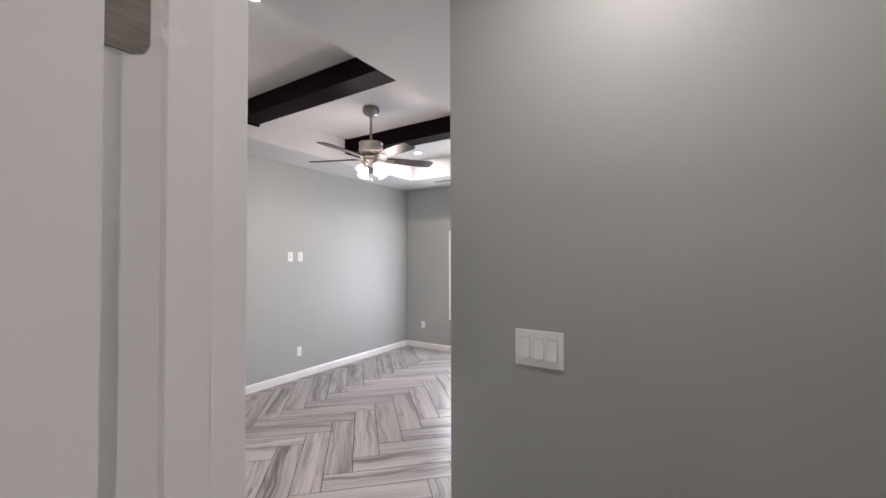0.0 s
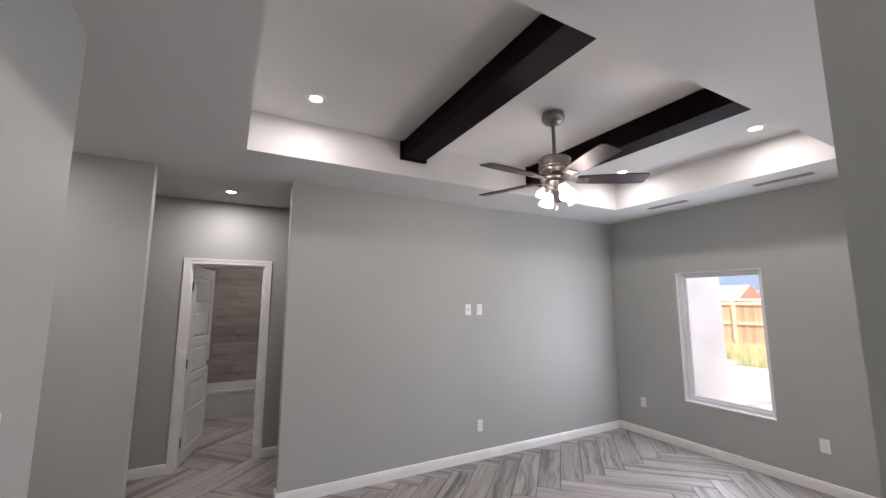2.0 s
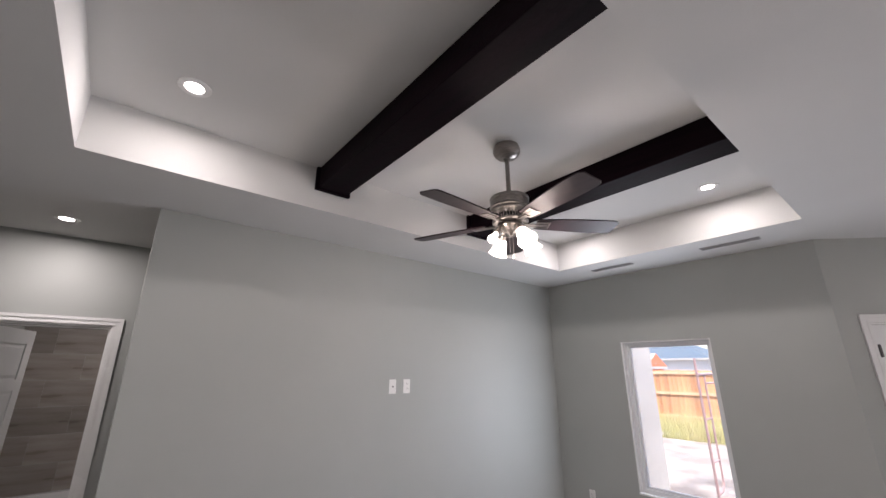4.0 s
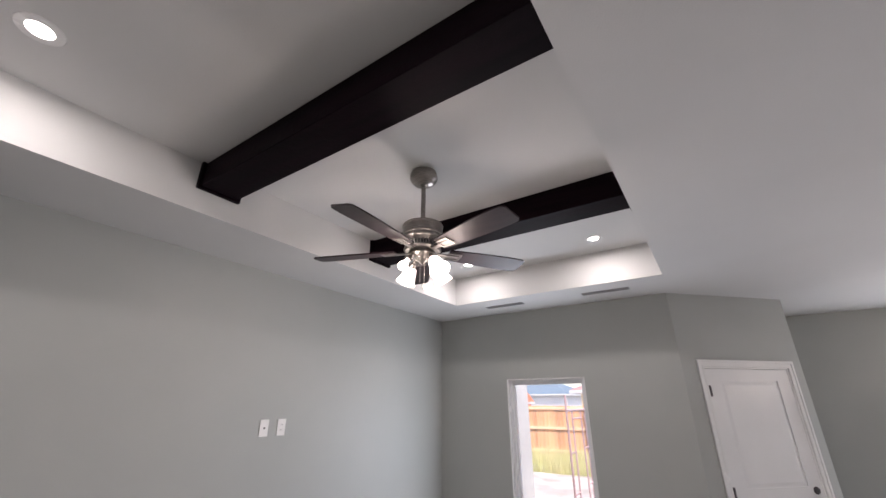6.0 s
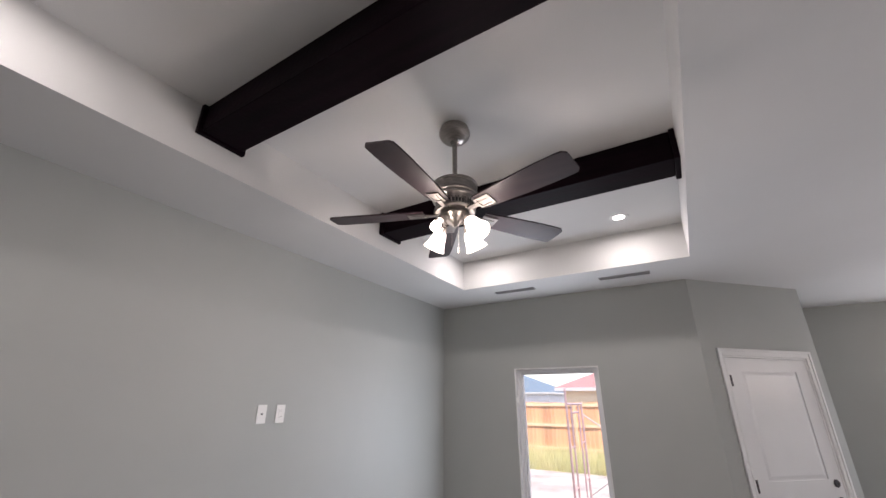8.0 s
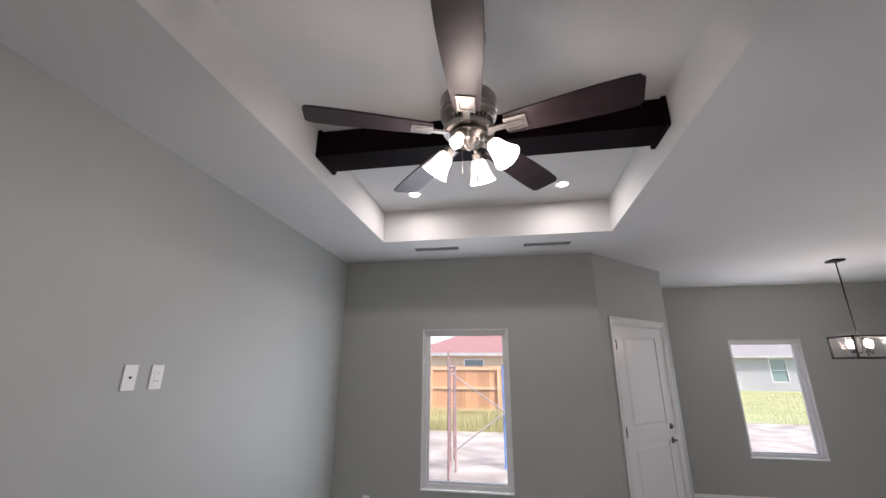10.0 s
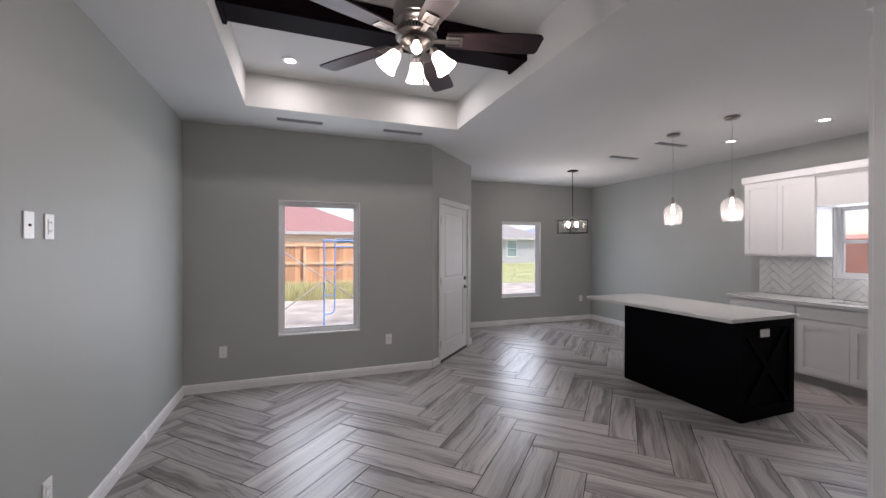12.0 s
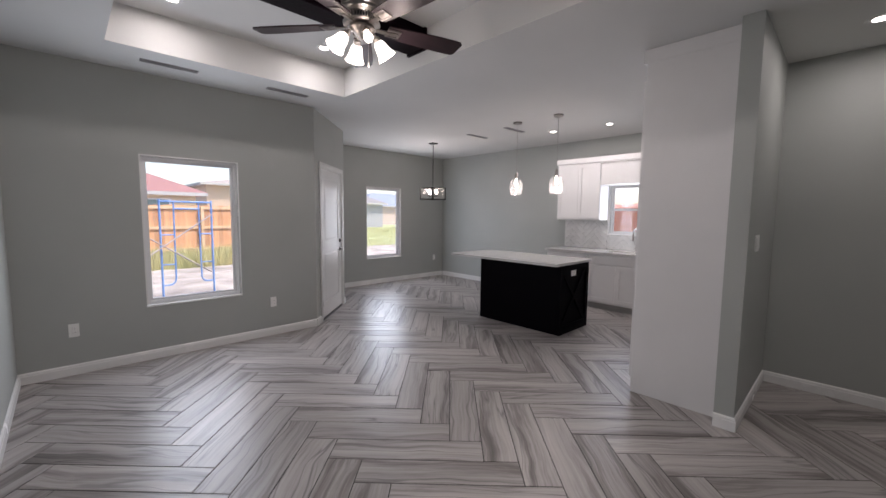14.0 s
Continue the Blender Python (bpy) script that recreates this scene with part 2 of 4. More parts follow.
def prism(bm, pts, z0, z1, m=Matrix.Identity(4)):
    lo = [bm.verts.new(m @ Vector((x, y, z0))) for x, y in pts]
    hi = [bm.verts.new(m @ Vector((x, y, z1))) for x, y in pts]
    bm.faces.new(lo[::-1]); bm.faces.new(hi)
    for k in range(len(pts)):
        bm.faces.new([lo[k], lo[(k + 1) % len(pts)], hi[(k + 1) % len(pts)], hi[k]])
    bmesh.ops.recalc_face_normals(bm, faces=bm.faces)
    return bm


def part(name, bm, material, parent=None, label="", smooth=False, angle=35):
    me = bpy.data.meshes.new(name)
    bm.to_mesh(me)
    bm.free()
    me.materials.append(material)
    if smooth:
        me.polygons.foreach_set("use_smooth", [True] * len(me.polygons))
        me.set_sharp_from_angle(angle=radians(angle))
    ob = new(name, me)
    if parent:
        ob.parent = parent
    if label:
        tagged(ob, label)
    return ob


def thing(name, m, label, category, group="", kind=""):
    ob = new(name)
    ob.empty_display_size = 0.1
    ob.matrix_world = m
    return tagged(ob, label, category, group, kind)


def structure(name, bm, material, label="", category="", smooth=False):
    return tagged(part(name, bm, material, smooth=smooth), label, category, kind="structure")


def wall(name, p0, p1, thick, label, z0=0.0, z1=3.2, holes=(), out=1):
    """A wall whose room face runs from p0 to p1; thick goes to the left of that way (out=1) or to its right (-1). Holes: (s0, s1, z0, z1)."""
    a, b = Vector((*p0, 0)), Vector((*p1, 0))
    d = (b - a).normalized()
    n = Vector((-d.y, d.x, 0)) * out
    m = Matrix(((d.x, 0, n.x, a.x), (d.y, 0, n.y, a.y), (0, 1, 0, 0), (0, 0, 0, 1)))
    L = (b - a).length
    us, vs = [0, L], [z0, z1]
    for h in holes:
        us += h[:2]
        vs += h[2:]
    vs = [min(max(v, z0), z1) for v in vs]
    bm = cells(bmesh.new(), us, vs, 0, thick, holes, m)
    return structure(name, bm, WALL, label, "wall")


BASE = [(0, 0), (0.015, 0), (0.015, 0.066), (0.012, 0.072), (0.012, 0.082), (0.006, 0.092), (0.0, 0.094)]


def baseboard(p0, p1, side, e0=0.0, e1=0.0):
    """A moulded baseboard along the wall's face from p0 to p1; side: 1 if the room lies to the left of that way. e0, e1: mitre lengths at the ends."""
    a, b = Vector((*p0, 0)), Vector((*p1, 0))
    d = (b - a).normalized()
    n = Vector((-d.y, d.x, 0)) * side
    bm = bmesh.new()
    ends = []
    for p, s, e in ((a, -1, e0), (b, 1, e1)):
        ends.append([bm.verts.new(p + n * w + d * (s * e * w / 0.015) + Vector((0, 0, z))) for w, z in BASE])
    k = len(BASE)
    for i in range(k):
        bm.faces.new([ends[0][i], ends[0][(i + 1) % k], ends[1][(i + 1) % k], ends[1][i]])
    bm.faces.new(ends[0]); bm.faces.new(ends[1][::-1])
    bmesh.ops.recalc_face_normals(bm, faces=bm.faces)
    return structure("baseboard", bm, TRIM, "white painted moulded baseboard along the wall", "baseboard")


# ---- large structure ----
CZ, TZ = 2.735, 3.035
E = 0.16
wall("wall_tv", (-3.64, 2.92), (-3.64, 7.15), 0.12, "sage-grey painted wall with the television plates", out=1)
wall("wall_window", (-3.76, 7.15), (-1.017, 7.15), E, "sage-grey painted outer wall with one tall window", holes=[(1.0, 1.864, 0.525, 1.988)])
DG = math.hypot(0.947, 0.947)
wall("wall_diagonal", (-1.017, 7.153), (-0.07, 8.10), E, "sage-grey painted diagonal wall round the back door", holes=[(0.222, 1.168, 0, 2.05)])
wall("wall_dining_side", (-0.07, 8.10), (-0.07, 9.39), E, "sage-grey painted short outer wall of the dining corner")
wall("wall_dining", (-0.07, 9.23), (3.36, 9.23), E, "sage-grey painted outer wall with one tall window", holes=[(1.15, 2.027, 0.525, 1.992)])
wall("wall_kitchen", (3.20, 9.23), (3.20, 2.93), E, "sage-grey painted outer wall beside dining corner and kitchen", holes=[(3.96, 4.87, 1.14, 1.965)])
wall("wall_switch", (-0.09, 2.928), (3.36, 2.928), 0.117, "sage-grey painted wall that carries the triple switch")
wall("wall_entry_end", (1.14, 2.928), (1.14, 1.78), 0.115, "sage-grey painted wall closing the short hall", out=1)
wall("wall_bedroom", (-1.95, 1.90), (1.14, 1.90), 0.115, "sage-grey painted wall beside the bedroom door", holes=[(2.246, 3.046, 0, 2.05)], out=-1)
wall("wall_hall_corner", (-3.65, 1.90), (-3.65, -0.6), 0.12, "sage-grey painted wall corner at the hall", out=-1)
wall("wall_recess", (-3.65, -0.6), (-1.95, -0.6), 0.12, "sage-grey painted wall at the end of the recess", out=-1)
wall("wall_recess_side", (-1.95, 1.785), (-1.95, -0.6), 0.115, "sage-grey painted side wall of the recess", out=1)
wall("wall_bathroom_door", (-4.80, -0.6), (-4.80, 7.15), 0.115, "sage-grey painted hall wall round the bathroom door", holes=[(2.70, 3.42, 0, 2.045)], out=1)
wall("wall_hall_end", (-4.8, 7.15), (-3.76, 7.15), E, "sage-grey painted end wall of the hall")
wall("wall_hall_near", (-4.8, -0.6), (-3.65, -0.6), 0.12, "sage-grey painted near end wall of the hall", out=-1)
# the bedroom behind the camera's start
wall("wall_bedroom_far", (-1.835, -2.4), (3.2, -2.4), 0.12, "sage-grey painted bedroom wall", out=-1)
wall("wall_bedroom_side", (3.2, -2.52), (3.2, 2.928), E, "sage-grey painted bedroom side wall", out=-1)
wall("wall_bedroom_west", (-1.835, -2.4), (-1.835, -0.6), 0.115, "sage-grey painted bedroom side wall", out=1)
# bathroom shell
wall("wall_bath_back", (-7.42, 1.88), (-7.42, 3.81), 0.12, "bathroom wall behind the tub", out=1)
wall("wall_bath_left", (-7.42, 2.0), (-4.915, 2.0), 0.12, "painted bathroom side wall", out=-1)
wall("wall_bath_right", (-7.42, 3.69), (-4.915, 3.69), 0.12, "painted bathroom side wall", out=1)

bm = cells(bmesh.new(), [-7.6, -3.0, -1.1, -0.975, -0.23, 3.4], [-2.6, 2.52, 6.47, 7.31, 8.27, 9.39], CZ, TZ, [(-3.0, -0.975, 2.52, 6.47), (-7.7, -1.1, 7.31, 9.5), (-1.11, -0.23, 8.27, 9.5)], Matrix.Identity(4))
box(bm, -3.1, 2.42, TZ, -0.9, 6.57, TZ + 0.12)
structure("ceiling", bm, CEIL, "white painted ceiling with a recessed tray", "ceiling")
structure("floor", boxes((-7.6, -2.6, -0.14, 3.36, 9.39, -0.003)), GROUT, "grey grout bed under the herringbone planks", "floor")

baseboard((-3.64, 7.15), (-3.64, 2.92), 1, -0.015, 0.015)
baseboard((-3.64, 2.92), (-3.76, 2.92), 1, 0.015, 0.015)
baseboard((-3.64, 7.15), (-1.017, 7.15), -1, -0.015, -0.006)
baseboard((-1.017, 7.153), (-0.905, 7.265), -1)
baseboard((-0.147, 8.023), (-0.07, 8.10), -1, 0, 0.006)
baseboard((-0.07, 8.10), (-0.07, 9.23), -1, 0.006, -0.015)
baseboard((-0.07, 9.23), (3.20, 9.23), -1, -0.015, -0.015)
baseboard((3.20, 9.23), (3.20, 6.06), -1, -0.015, 0)
baseboard((-0.09, 2.928), (1.14, 2.928), -1, 0.015, -0.015)
baseboard((-0.09, 3.045), (-0.09, 2.928), -1, 0, 0.015)
baseboard((1.14, 2.928), (1.14, 1.90), -1, -0.015, -0.015)
baseboard((-1.95, 1.90), (0.24, 1.90), 1, 0.015, 0)
baseboard((-1.95, 1.90), (-1.95, -0.6), 1, 0.015, -0.015)
baseboard((-3.65, -0.6), (-3.65, 1.90), -1, -0.015, 0.015)
baseboard((-3.65, 1.90), (-3.77, 1.90), -1, 0.015, 0.015)
baseboard((-4.80, -0.6), (-4.80, 2.04), -1, -0.015, 0)
baseboard((-4.80, 2.88), (-4.80, 7.15), -1, 0, -0.015)

# unseen overhang, added to keep direct sun out of the kitchen window
structure("eaves", boxes((3.361, -2.6, 2.80, 4.15, 9.9, 2.95)), TRIM, "unseen white overhang added to block sun at the kitchen window", "eaves")

# ---- outside ----
DIRT = varied("pale_dry_dirt", (0.22, 0.198, 0.18), (0.46, 0.43, 0.395), 1.6, 0.95, 0.6, 12, detail=8)
bm = bmesh.new()
bmesh.ops.create_grid(bm, x_segments=8, y_segments=8, size=400, matrix=Matrix.Translation((0, 0, -0.15)))
structure("ground", bm, DIRT, "pale dry dirt yard reaching the horizon", "ground")


# ---- ceiling beams, fan, lamps, vents ----
def ceiling_beam(x, y, z, length, width):
    b = thing("ceiling_beam", pose(x, y, z), "dark-stained solid wood beam spanning the white ceiling tray", "ceiling beam", "beams across the ceiling tray")
    h, w, t = TZ - z - 0.001, width / 2, 0.02
    bm = boxes((-length / 2 + 0.028, -w + t, 0.012, length / 2 - 0.028, w - t, h), bevel=0.004)
    part("beam_body", bm, BEAM, b)
    for s in (-1, 1):
        x0, x1 = sorted((s * (length / 2 - 0.001), s * (length / 2 - 0.028)))
        part("end_collar", boxes((x0, -w, 0, x1, w, h), bevel=0.003), BEAM, b)
    return b


ceiling_beam(-1.9875, 3.82, 2.868, 2.025, 0.25)
ceiling_beam(-1.9875, 5.215, 2.85, 2.025, 0.25)


def ceiling_fan(x, y):
    f = thing("ceiling_fan", pose(x, y, 0), "brushed nickel ceiling fan with dark walnut blades and lit bell shades", "ceiling fan")
    part("canopy", lathe(bmesh.new(), [(0.076, TZ), (0.083, TZ - 0.022), (0.084, TZ - 0.040), (0.078, TZ - 0.056), (0.064, TZ - 0.072), (0.046, TZ - 0.083), (0.026, TZ - 0.088), (0.022, TZ - 0.094), (0.018, TZ - 0.100)], 40), NICKEL, f, "domed nickel canopy", True)
    part("downrod", lathe(bmesh.new(), [(0.0135, 2.67), (0.0135, TZ - 0.08)], 20), NICKEL, f, smooth=True)
    part("motor_housing", lathe(bmesh.new(), [(0.03, 2.692), (0.080, 2.690), (0.112, 2.684), (0.117, 2.676), (0.117, 2.670), (0.113, 2.666), (0.113, 2.628), (0.117, 2.624), (0.117, 2.616), (0.112, 2.612), (0.112, 2.604), (0.115, 2.600), (0.113, 2.592), (0.104, 2.586), (0.100, 2.578), (0.090, 2.570)], 48), NICKEL, f, "banded nickel motor housing", True)
    bm = bmesh.new()
    lathe(bm, [(0.086, 2.575), (0.086, 2.540)], 40)
    part("vent_ring_core", bm, SLOT, f)
    bm = bmesh.new()
    for k in range(36):
        a = k * math.tau / 36
        box(bm, -0.003, 0.083, 2.540, 0.003, 0.098, 2.576)
        bmesh.ops.rotate(bm, verts=bm.verts[-8:], cent=(0, 0, 0), matrix=Matrix.Rotation(a, 3, "Z"))
    part("vent_ring", bm, NICKEL, f, "ribbed nickel vent ring")
    part("flywheel", lathe(bmesh.new(), [(0.06, 2.542), (0.104, 2.540), (0.106, 2.532), (0.098, 2.522), (0.062, 2.518)], 40), NICKEL, f, smooth=True)
    part("switch_housing", lathe(bmesh.new(), [(0.062, 2.520), (0.076, 2.515), (0.078, 2.502), (0.068, 2.490), (0.053, 2.480), (0.048, 2.49), (0.038, 2.475), (0.02, 2.466), (0.012, 2.455), (0.004, 2.448)], 40), NICKEL, f, smooth=True)
    # blades
    for k in range(5):
        a = radians(-15 + 72 * k)
        R = Matrix.Rotation(a, 4, "Z")
        T = R @ Matrix.Translation((0, 0, 2.528)) @ Matrix.Rotation(radians(-11), 4, "X")
        pts, n = [], 12
        prof = [(0.155, 0.050), (0.20, 0.054), (0.30, 0.061), (0.42, 0.068), (0.52, 0.071), (0.60, 0.070), (0.628, 0.067)]
        outline = [(r, -w) for r, w in prof] + [(0.645, -0.050), (0.640, 0.052)] + [(r, w) for r, w in prof[::-1]]
        bm = prism(bmesh.new(), outline, -0.004, 0.004, T)
        part("blade", bm, BLADE, f, "dark walnut fan blade")
        bm = cells(bmesh.new(), [0.15, 0.163, 0.222, 0.235], [-0.034, -0.025, -0.012, 0.012, 0.025, 0.034], -0.0095, -0.0045, [(0.163, 0.222, -0.025, -0.012), (0.163, 0.222, 0.012, 0.025)], Matrix.Identity(4))
        box(bm, 0.164, -0.024, -0.0068, 0.221, -0.013, -0.0047)
        box(bm, 0.164, 0.013, -0.0068, 0.221, 0.024, -0.0047)
        box(bm, 0.085, -0.013, -0.013, 0.165, 0.013, -0.006)
        bmesh.ops.transform(bm, matrix=T, verts=bm.verts)
        part("blade_iron", bm, NICKEL, f, "grooved nickel blade bracket")
    # light kit
    for k in range(4):
        a = radians(254 + 90 * k)
        d = Vector((math.cos(a), math.sin(a), 0))
        bm = bmesh.new()
        p0, p1, p2 = d * 0.04 + Vector((0, 0, 2.490)), d * 0.072 + Vector((0, 0, 2.490)), d * 0.086 + Vector((0, 0, 2.470))
        rod(bm, p0, p1, 0.008); rod(bm, p1, p2, 0.009)
        part("light_arm", bm, NICKEL, f, smooth=True)
        ax = (d * 0.60 + Vector((0, 0, -0.80))).normalized()
        m = Matrix.Translation(p2) @ ax.to_track_quat("Z", "Y").to_matrix().to_4x4() @ Matrix.Diagonal((0.86, 0.86, 0.90, 1))
        part("socket", lathe(bmesh.new(), [(0.012, -0.012), (0.024, -0.006), (0.026, 0.02), (0.022, 0.026)], 24, m), NICKEL, f, smooth=True)
        bm = lathe(bmesh.new(), [(0.024, 0.018), (0.034, 0.03), (0.041, 0.05), (0.046, 0.075), (0.053, 0.10), (0.066, 0.128), (0.064, 0.129), (0.050, 0.10), (0.043, 0.075), (0.038, 0.05), (0.031, 0.032), (0.022, 0.02)], 32, m, cap=False)
        if k == 0:
            bm.free()
        else:
            part("shade", bm, SHADE, f, "lit frosted glass bell shade", True)
        part("bulb", lathe(bmesh.new(), [(0.010, 0.02), (0.013, 0.04), (0.026, 0.066), (0.028, 0.08), (0.022, 0.097), (0.006, 0.106)], 20, m), BULB, f, "glowing bulb", True)
        lamp("fan_bulb", "POINT", FAN_W, WARM, Matrix.Translation(Vector((x, y, 0)) + p2 + ax * 0.16), size=0.03)
    bm = bmesh.new()
    rod(bm, (0.03, -0.02, 2.49), (0.032, -0.022, 2.33), 0.0012, 6)
    lathe(bm, [(0.001, 2.33), (0.006, 2.324), (0.006, 2.30), (0.001, 2.295)], 10, Matrix.Translation((0.032, -0.022, 0)))
    part("pull_chain", bm, NICKEL, f, smooth=True)
    bm = bmesh.new()
    rod(bm, (-0.03, 0.02, 2.49), (-0.03, 0.022, 2.36), 0.0012, 6)
    part("pull_chain", bm, NICKEL, f, smooth=True)


ceiling_fan(-1.997, 4.505)


def spot(x, y, z, w):
    s = thing("recessed_light", pose(x, y, z), "lit round recessed light with a slim white trim ring", "ceiling light", "recessed ceiling lights")
    part("trim_ring", lathe(bmesh.new(), [(0.042, -0.001), (0.043, -0.004), (0.060, -0.007), (0.072, -0.005), (0.075, 0.0)], 40, cap=False), TRIM, s, smooth=True)
    part("diffuser", lathe(bmesh.new(), [(0.001, -0.003), (0.043, -0.003), (0.043, 0.004), (0.001, 0.004)], 32), LEDM, s, "glowing diffuser disc")
    lamp("spot_light", "AREA", w, LED, pose(x, y, z - 0.012, 0, 0, 0), size=0.10, disk=True, spread=178)


for x, y in ((-2.605, 2.915), (-1.38, 2.93), (-2.624, 6.113), (-1.401, 6.113)):
    spot(x, y, TZ, SPOT_W * 0.58)
spot(-4.295, 2.424, CZ, SPOT_W)
spot(0.56, 2.43, CZ, SPOT_W * 0.62)
spot(-2.9, 0.95, CZ, SPOT_W * 1.3)
for x, y in ((2.28, 4.91), (2.21, 5.753)):
    spot(x, y, CZ, SPOT_W * 1.1)
# unseen lights with assumed positions, added to brighten the bathroom and the bedroom
spot(-6.15, 2.85, CZ, SPOT_W * 1.2)
spot(1.9, 0.9, CZ, SPOT_W * 1.4)
spot(1.0, -0.6, CZ, SPOT_W)


def vent(x0, x1, y):
    v = thing("ceiling_vent", pose((x0 + x1) / 2, y, CZ), "slim white linear air vent with dark slots in the ceiling", "air vent", "ceiling air vents")
    w = (x1 - x0) / 2
    part("frame", boxes((-w, -0.038, -0.007, w, -0.032, 0), (-w, 0.032, -0.007, w, 0.038, 0), (-w, -0.032, -0.007, -w + 0.006, 0.032, 0), (w - 0.006, -0.032, -0.007, w, 0.032, 0)), VENTM, v)
    # no real depth here: a dark sheet paints the shade between the slats
    part("slot_backing", boxes((-w + 0.006, -0.032, -0.0015, w - 0.006, 0.032, 0)), VENTB, v, "flat backing painted dark for the shade in the slots")
    for k in (-1, 1):
        part("slat", boxes((-w + 0.006, k * 0.011 - 0.002, -0.008, w - 0.006, k * 0.011 + 0.002, -0.002)), VENTM, v)


VENTM = mat("grey_vent_metal", (0.34, 0.34, 0.34), 0.5)
VENTB = mat("vent_shadow_grey", (0.10, 0.10, 0.10), 0.7)
for a in ((-2.76, -2.33, 6.75), (-1.71, -1.28, 6.75), (1.45, 1.91, 6.835), (1.455, 1.91, 6.10)):
    vent(*a)


def pendant(x, y):
    p = thing("pendant_lamp", pose(x, y, 0), "lit clear glass bell pendant hanging over the kitchen island", "pendant lamp", "pendant lamps over the island")
    part("canopy", lathe(bmesh.new(), [(0.062, CZ), (0.062, CZ - 0.018), (0.055, CZ - 0.024), (0.01, CZ - 0.026)], 32), NICKEL, p, smooth=True)
    part("cord", lathe(bmesh.new(), [(0.0016, 2.04), (0.0016, CZ - 0.02)], 8), NICKEL, p)
    part("socket", lathe(bmesh.new(), [(0.005, 2.05), (0.013, 2.045), (0.020, 2.02), (0.020, 1.965), (0.014, 1.96)], 24), NICKEL, p, "nickel lamp socket", True)
    prof = [(0.024, 2.012), (0.026, 1.975), (0.034, 1.958), (0.062, 1.940), (0.083, 1.914), (0.092, 1.880), (0.092, 1.838), (0.086, 1.780), (0.078, 1.732)]
    bm = lathe(bmesh.new(), prof + [(r - 0.003, z) for r, z in prof[::-1]], 36, cap=False)
    part("shade", bm, CLEAR, p, "clear glass bell shade", True)
    part("bulb", lathe(bmesh.new(), [(0.008, 1.955), (0.009, 1.925), (0.015, 1.906), (0.020, 1.882), (0.017, 1.864), (0.009, 1.855), (0.002, 1.853)], 20), BULB, p, "glowing bulb", True)
    lamp("pendant_bulb", "POINT", 1.7, WARM, pose(x, y, 1.80), size=0.035)


pendant(1.335, 5.79)
pendant(1.335, 5.16)


def chandelier(x, y):
    c = thing("chandelier", pose(x, y, 0), "black metal square cage chandelier with four lit bulbs", "chandelier")
    part("canopy", boxes((-0.06, -0.06, CZ - 0.022, 0.06, 0.06, CZ), bevel=0.003), BLACKM, c)
    part("rod", lathe(bmesh.new(), [(0.006, 1.93), (0.006, CZ - 0.02)], 12), BLACKM, c)
    h, r = 0.16, 0.0075
    bm = bmesh.new()
    for z in (1.72, 1.925):
        for s in (-1, 1):
            box(bm, -h - r, s * h - r, z - r, h + r, s * h + r, z + r)
            box(bm, s * h - r, -h - r, z - r - 0.0004, s * h + r, h + r, z + r + 0.0004)
    for sx in (-1, 1):
        for sy in (-1, 1):
            box(bm, sx * h - r + 0.0008, sy * h - r + 0.0008, 1.72, sx * h + r - 0.0008, sy * h + r - 0.0008, 1.925)
    box(bm, -h, -0.005, 1.9215, h, 0.005, 1.93); box(bm, -0.005, -h, 1.921, 0.005, h, 1.9295)
    part("cage", bm, BLACKM, c, "black square metal cage")
    bm = bmesh.new()
    box(bm, -0.10, -0.005, 1.765, 0.10, 0.005, 1.775); box(bm, -0.005, -0.10, 1.7645, 0.005, 0.10, 1.7745); rod(bm, (0, 0, 1.77), (0, 0, 1.93), 0.006)
    part("inner_frame", bm, BLACKM, c)
    for s in (-1, 1):
        part("glass_panel", boxes((-h + 0.007, s * h - 0.0015, 1.728, h - 0.007, s * h + 0.0015, 1.917)), CRISP, c, "clear glass side panel")
        part("glass_panel", boxes((s * h - 0.0015, -h + 0.007, 1.728, s * h + 0.0015, h - 0.007, 1.917)), CRISP, c, "clear glass side panel")
    for dx, dy in ((-0.09, 0), (0.09, 0), (0, -0.09), (0, 0.09)):
        m = Matrix.Translation((dx, dy, 0))
        part("candle_socket", lathe(bmesh.new(), [(0.012, 1.77), (0.012, 1.815)], 16, m), BLACKM, c)
        part("bulb", lathe(bmesh.new(), [(0.009, 1.815), (0.019, 1.835), (0.025, 1.86), (0.020, 1.885), (0.003, 1.900)], 16, m), BULB, c, "glowing bulb", True)
        lamp("chandelier_bulb", "POINT", 1.1, WARM, pose(x + dx * 1.5, y + dy * 1.5, 1.94), size=0.03)


chandelier(1.605, 7.83)


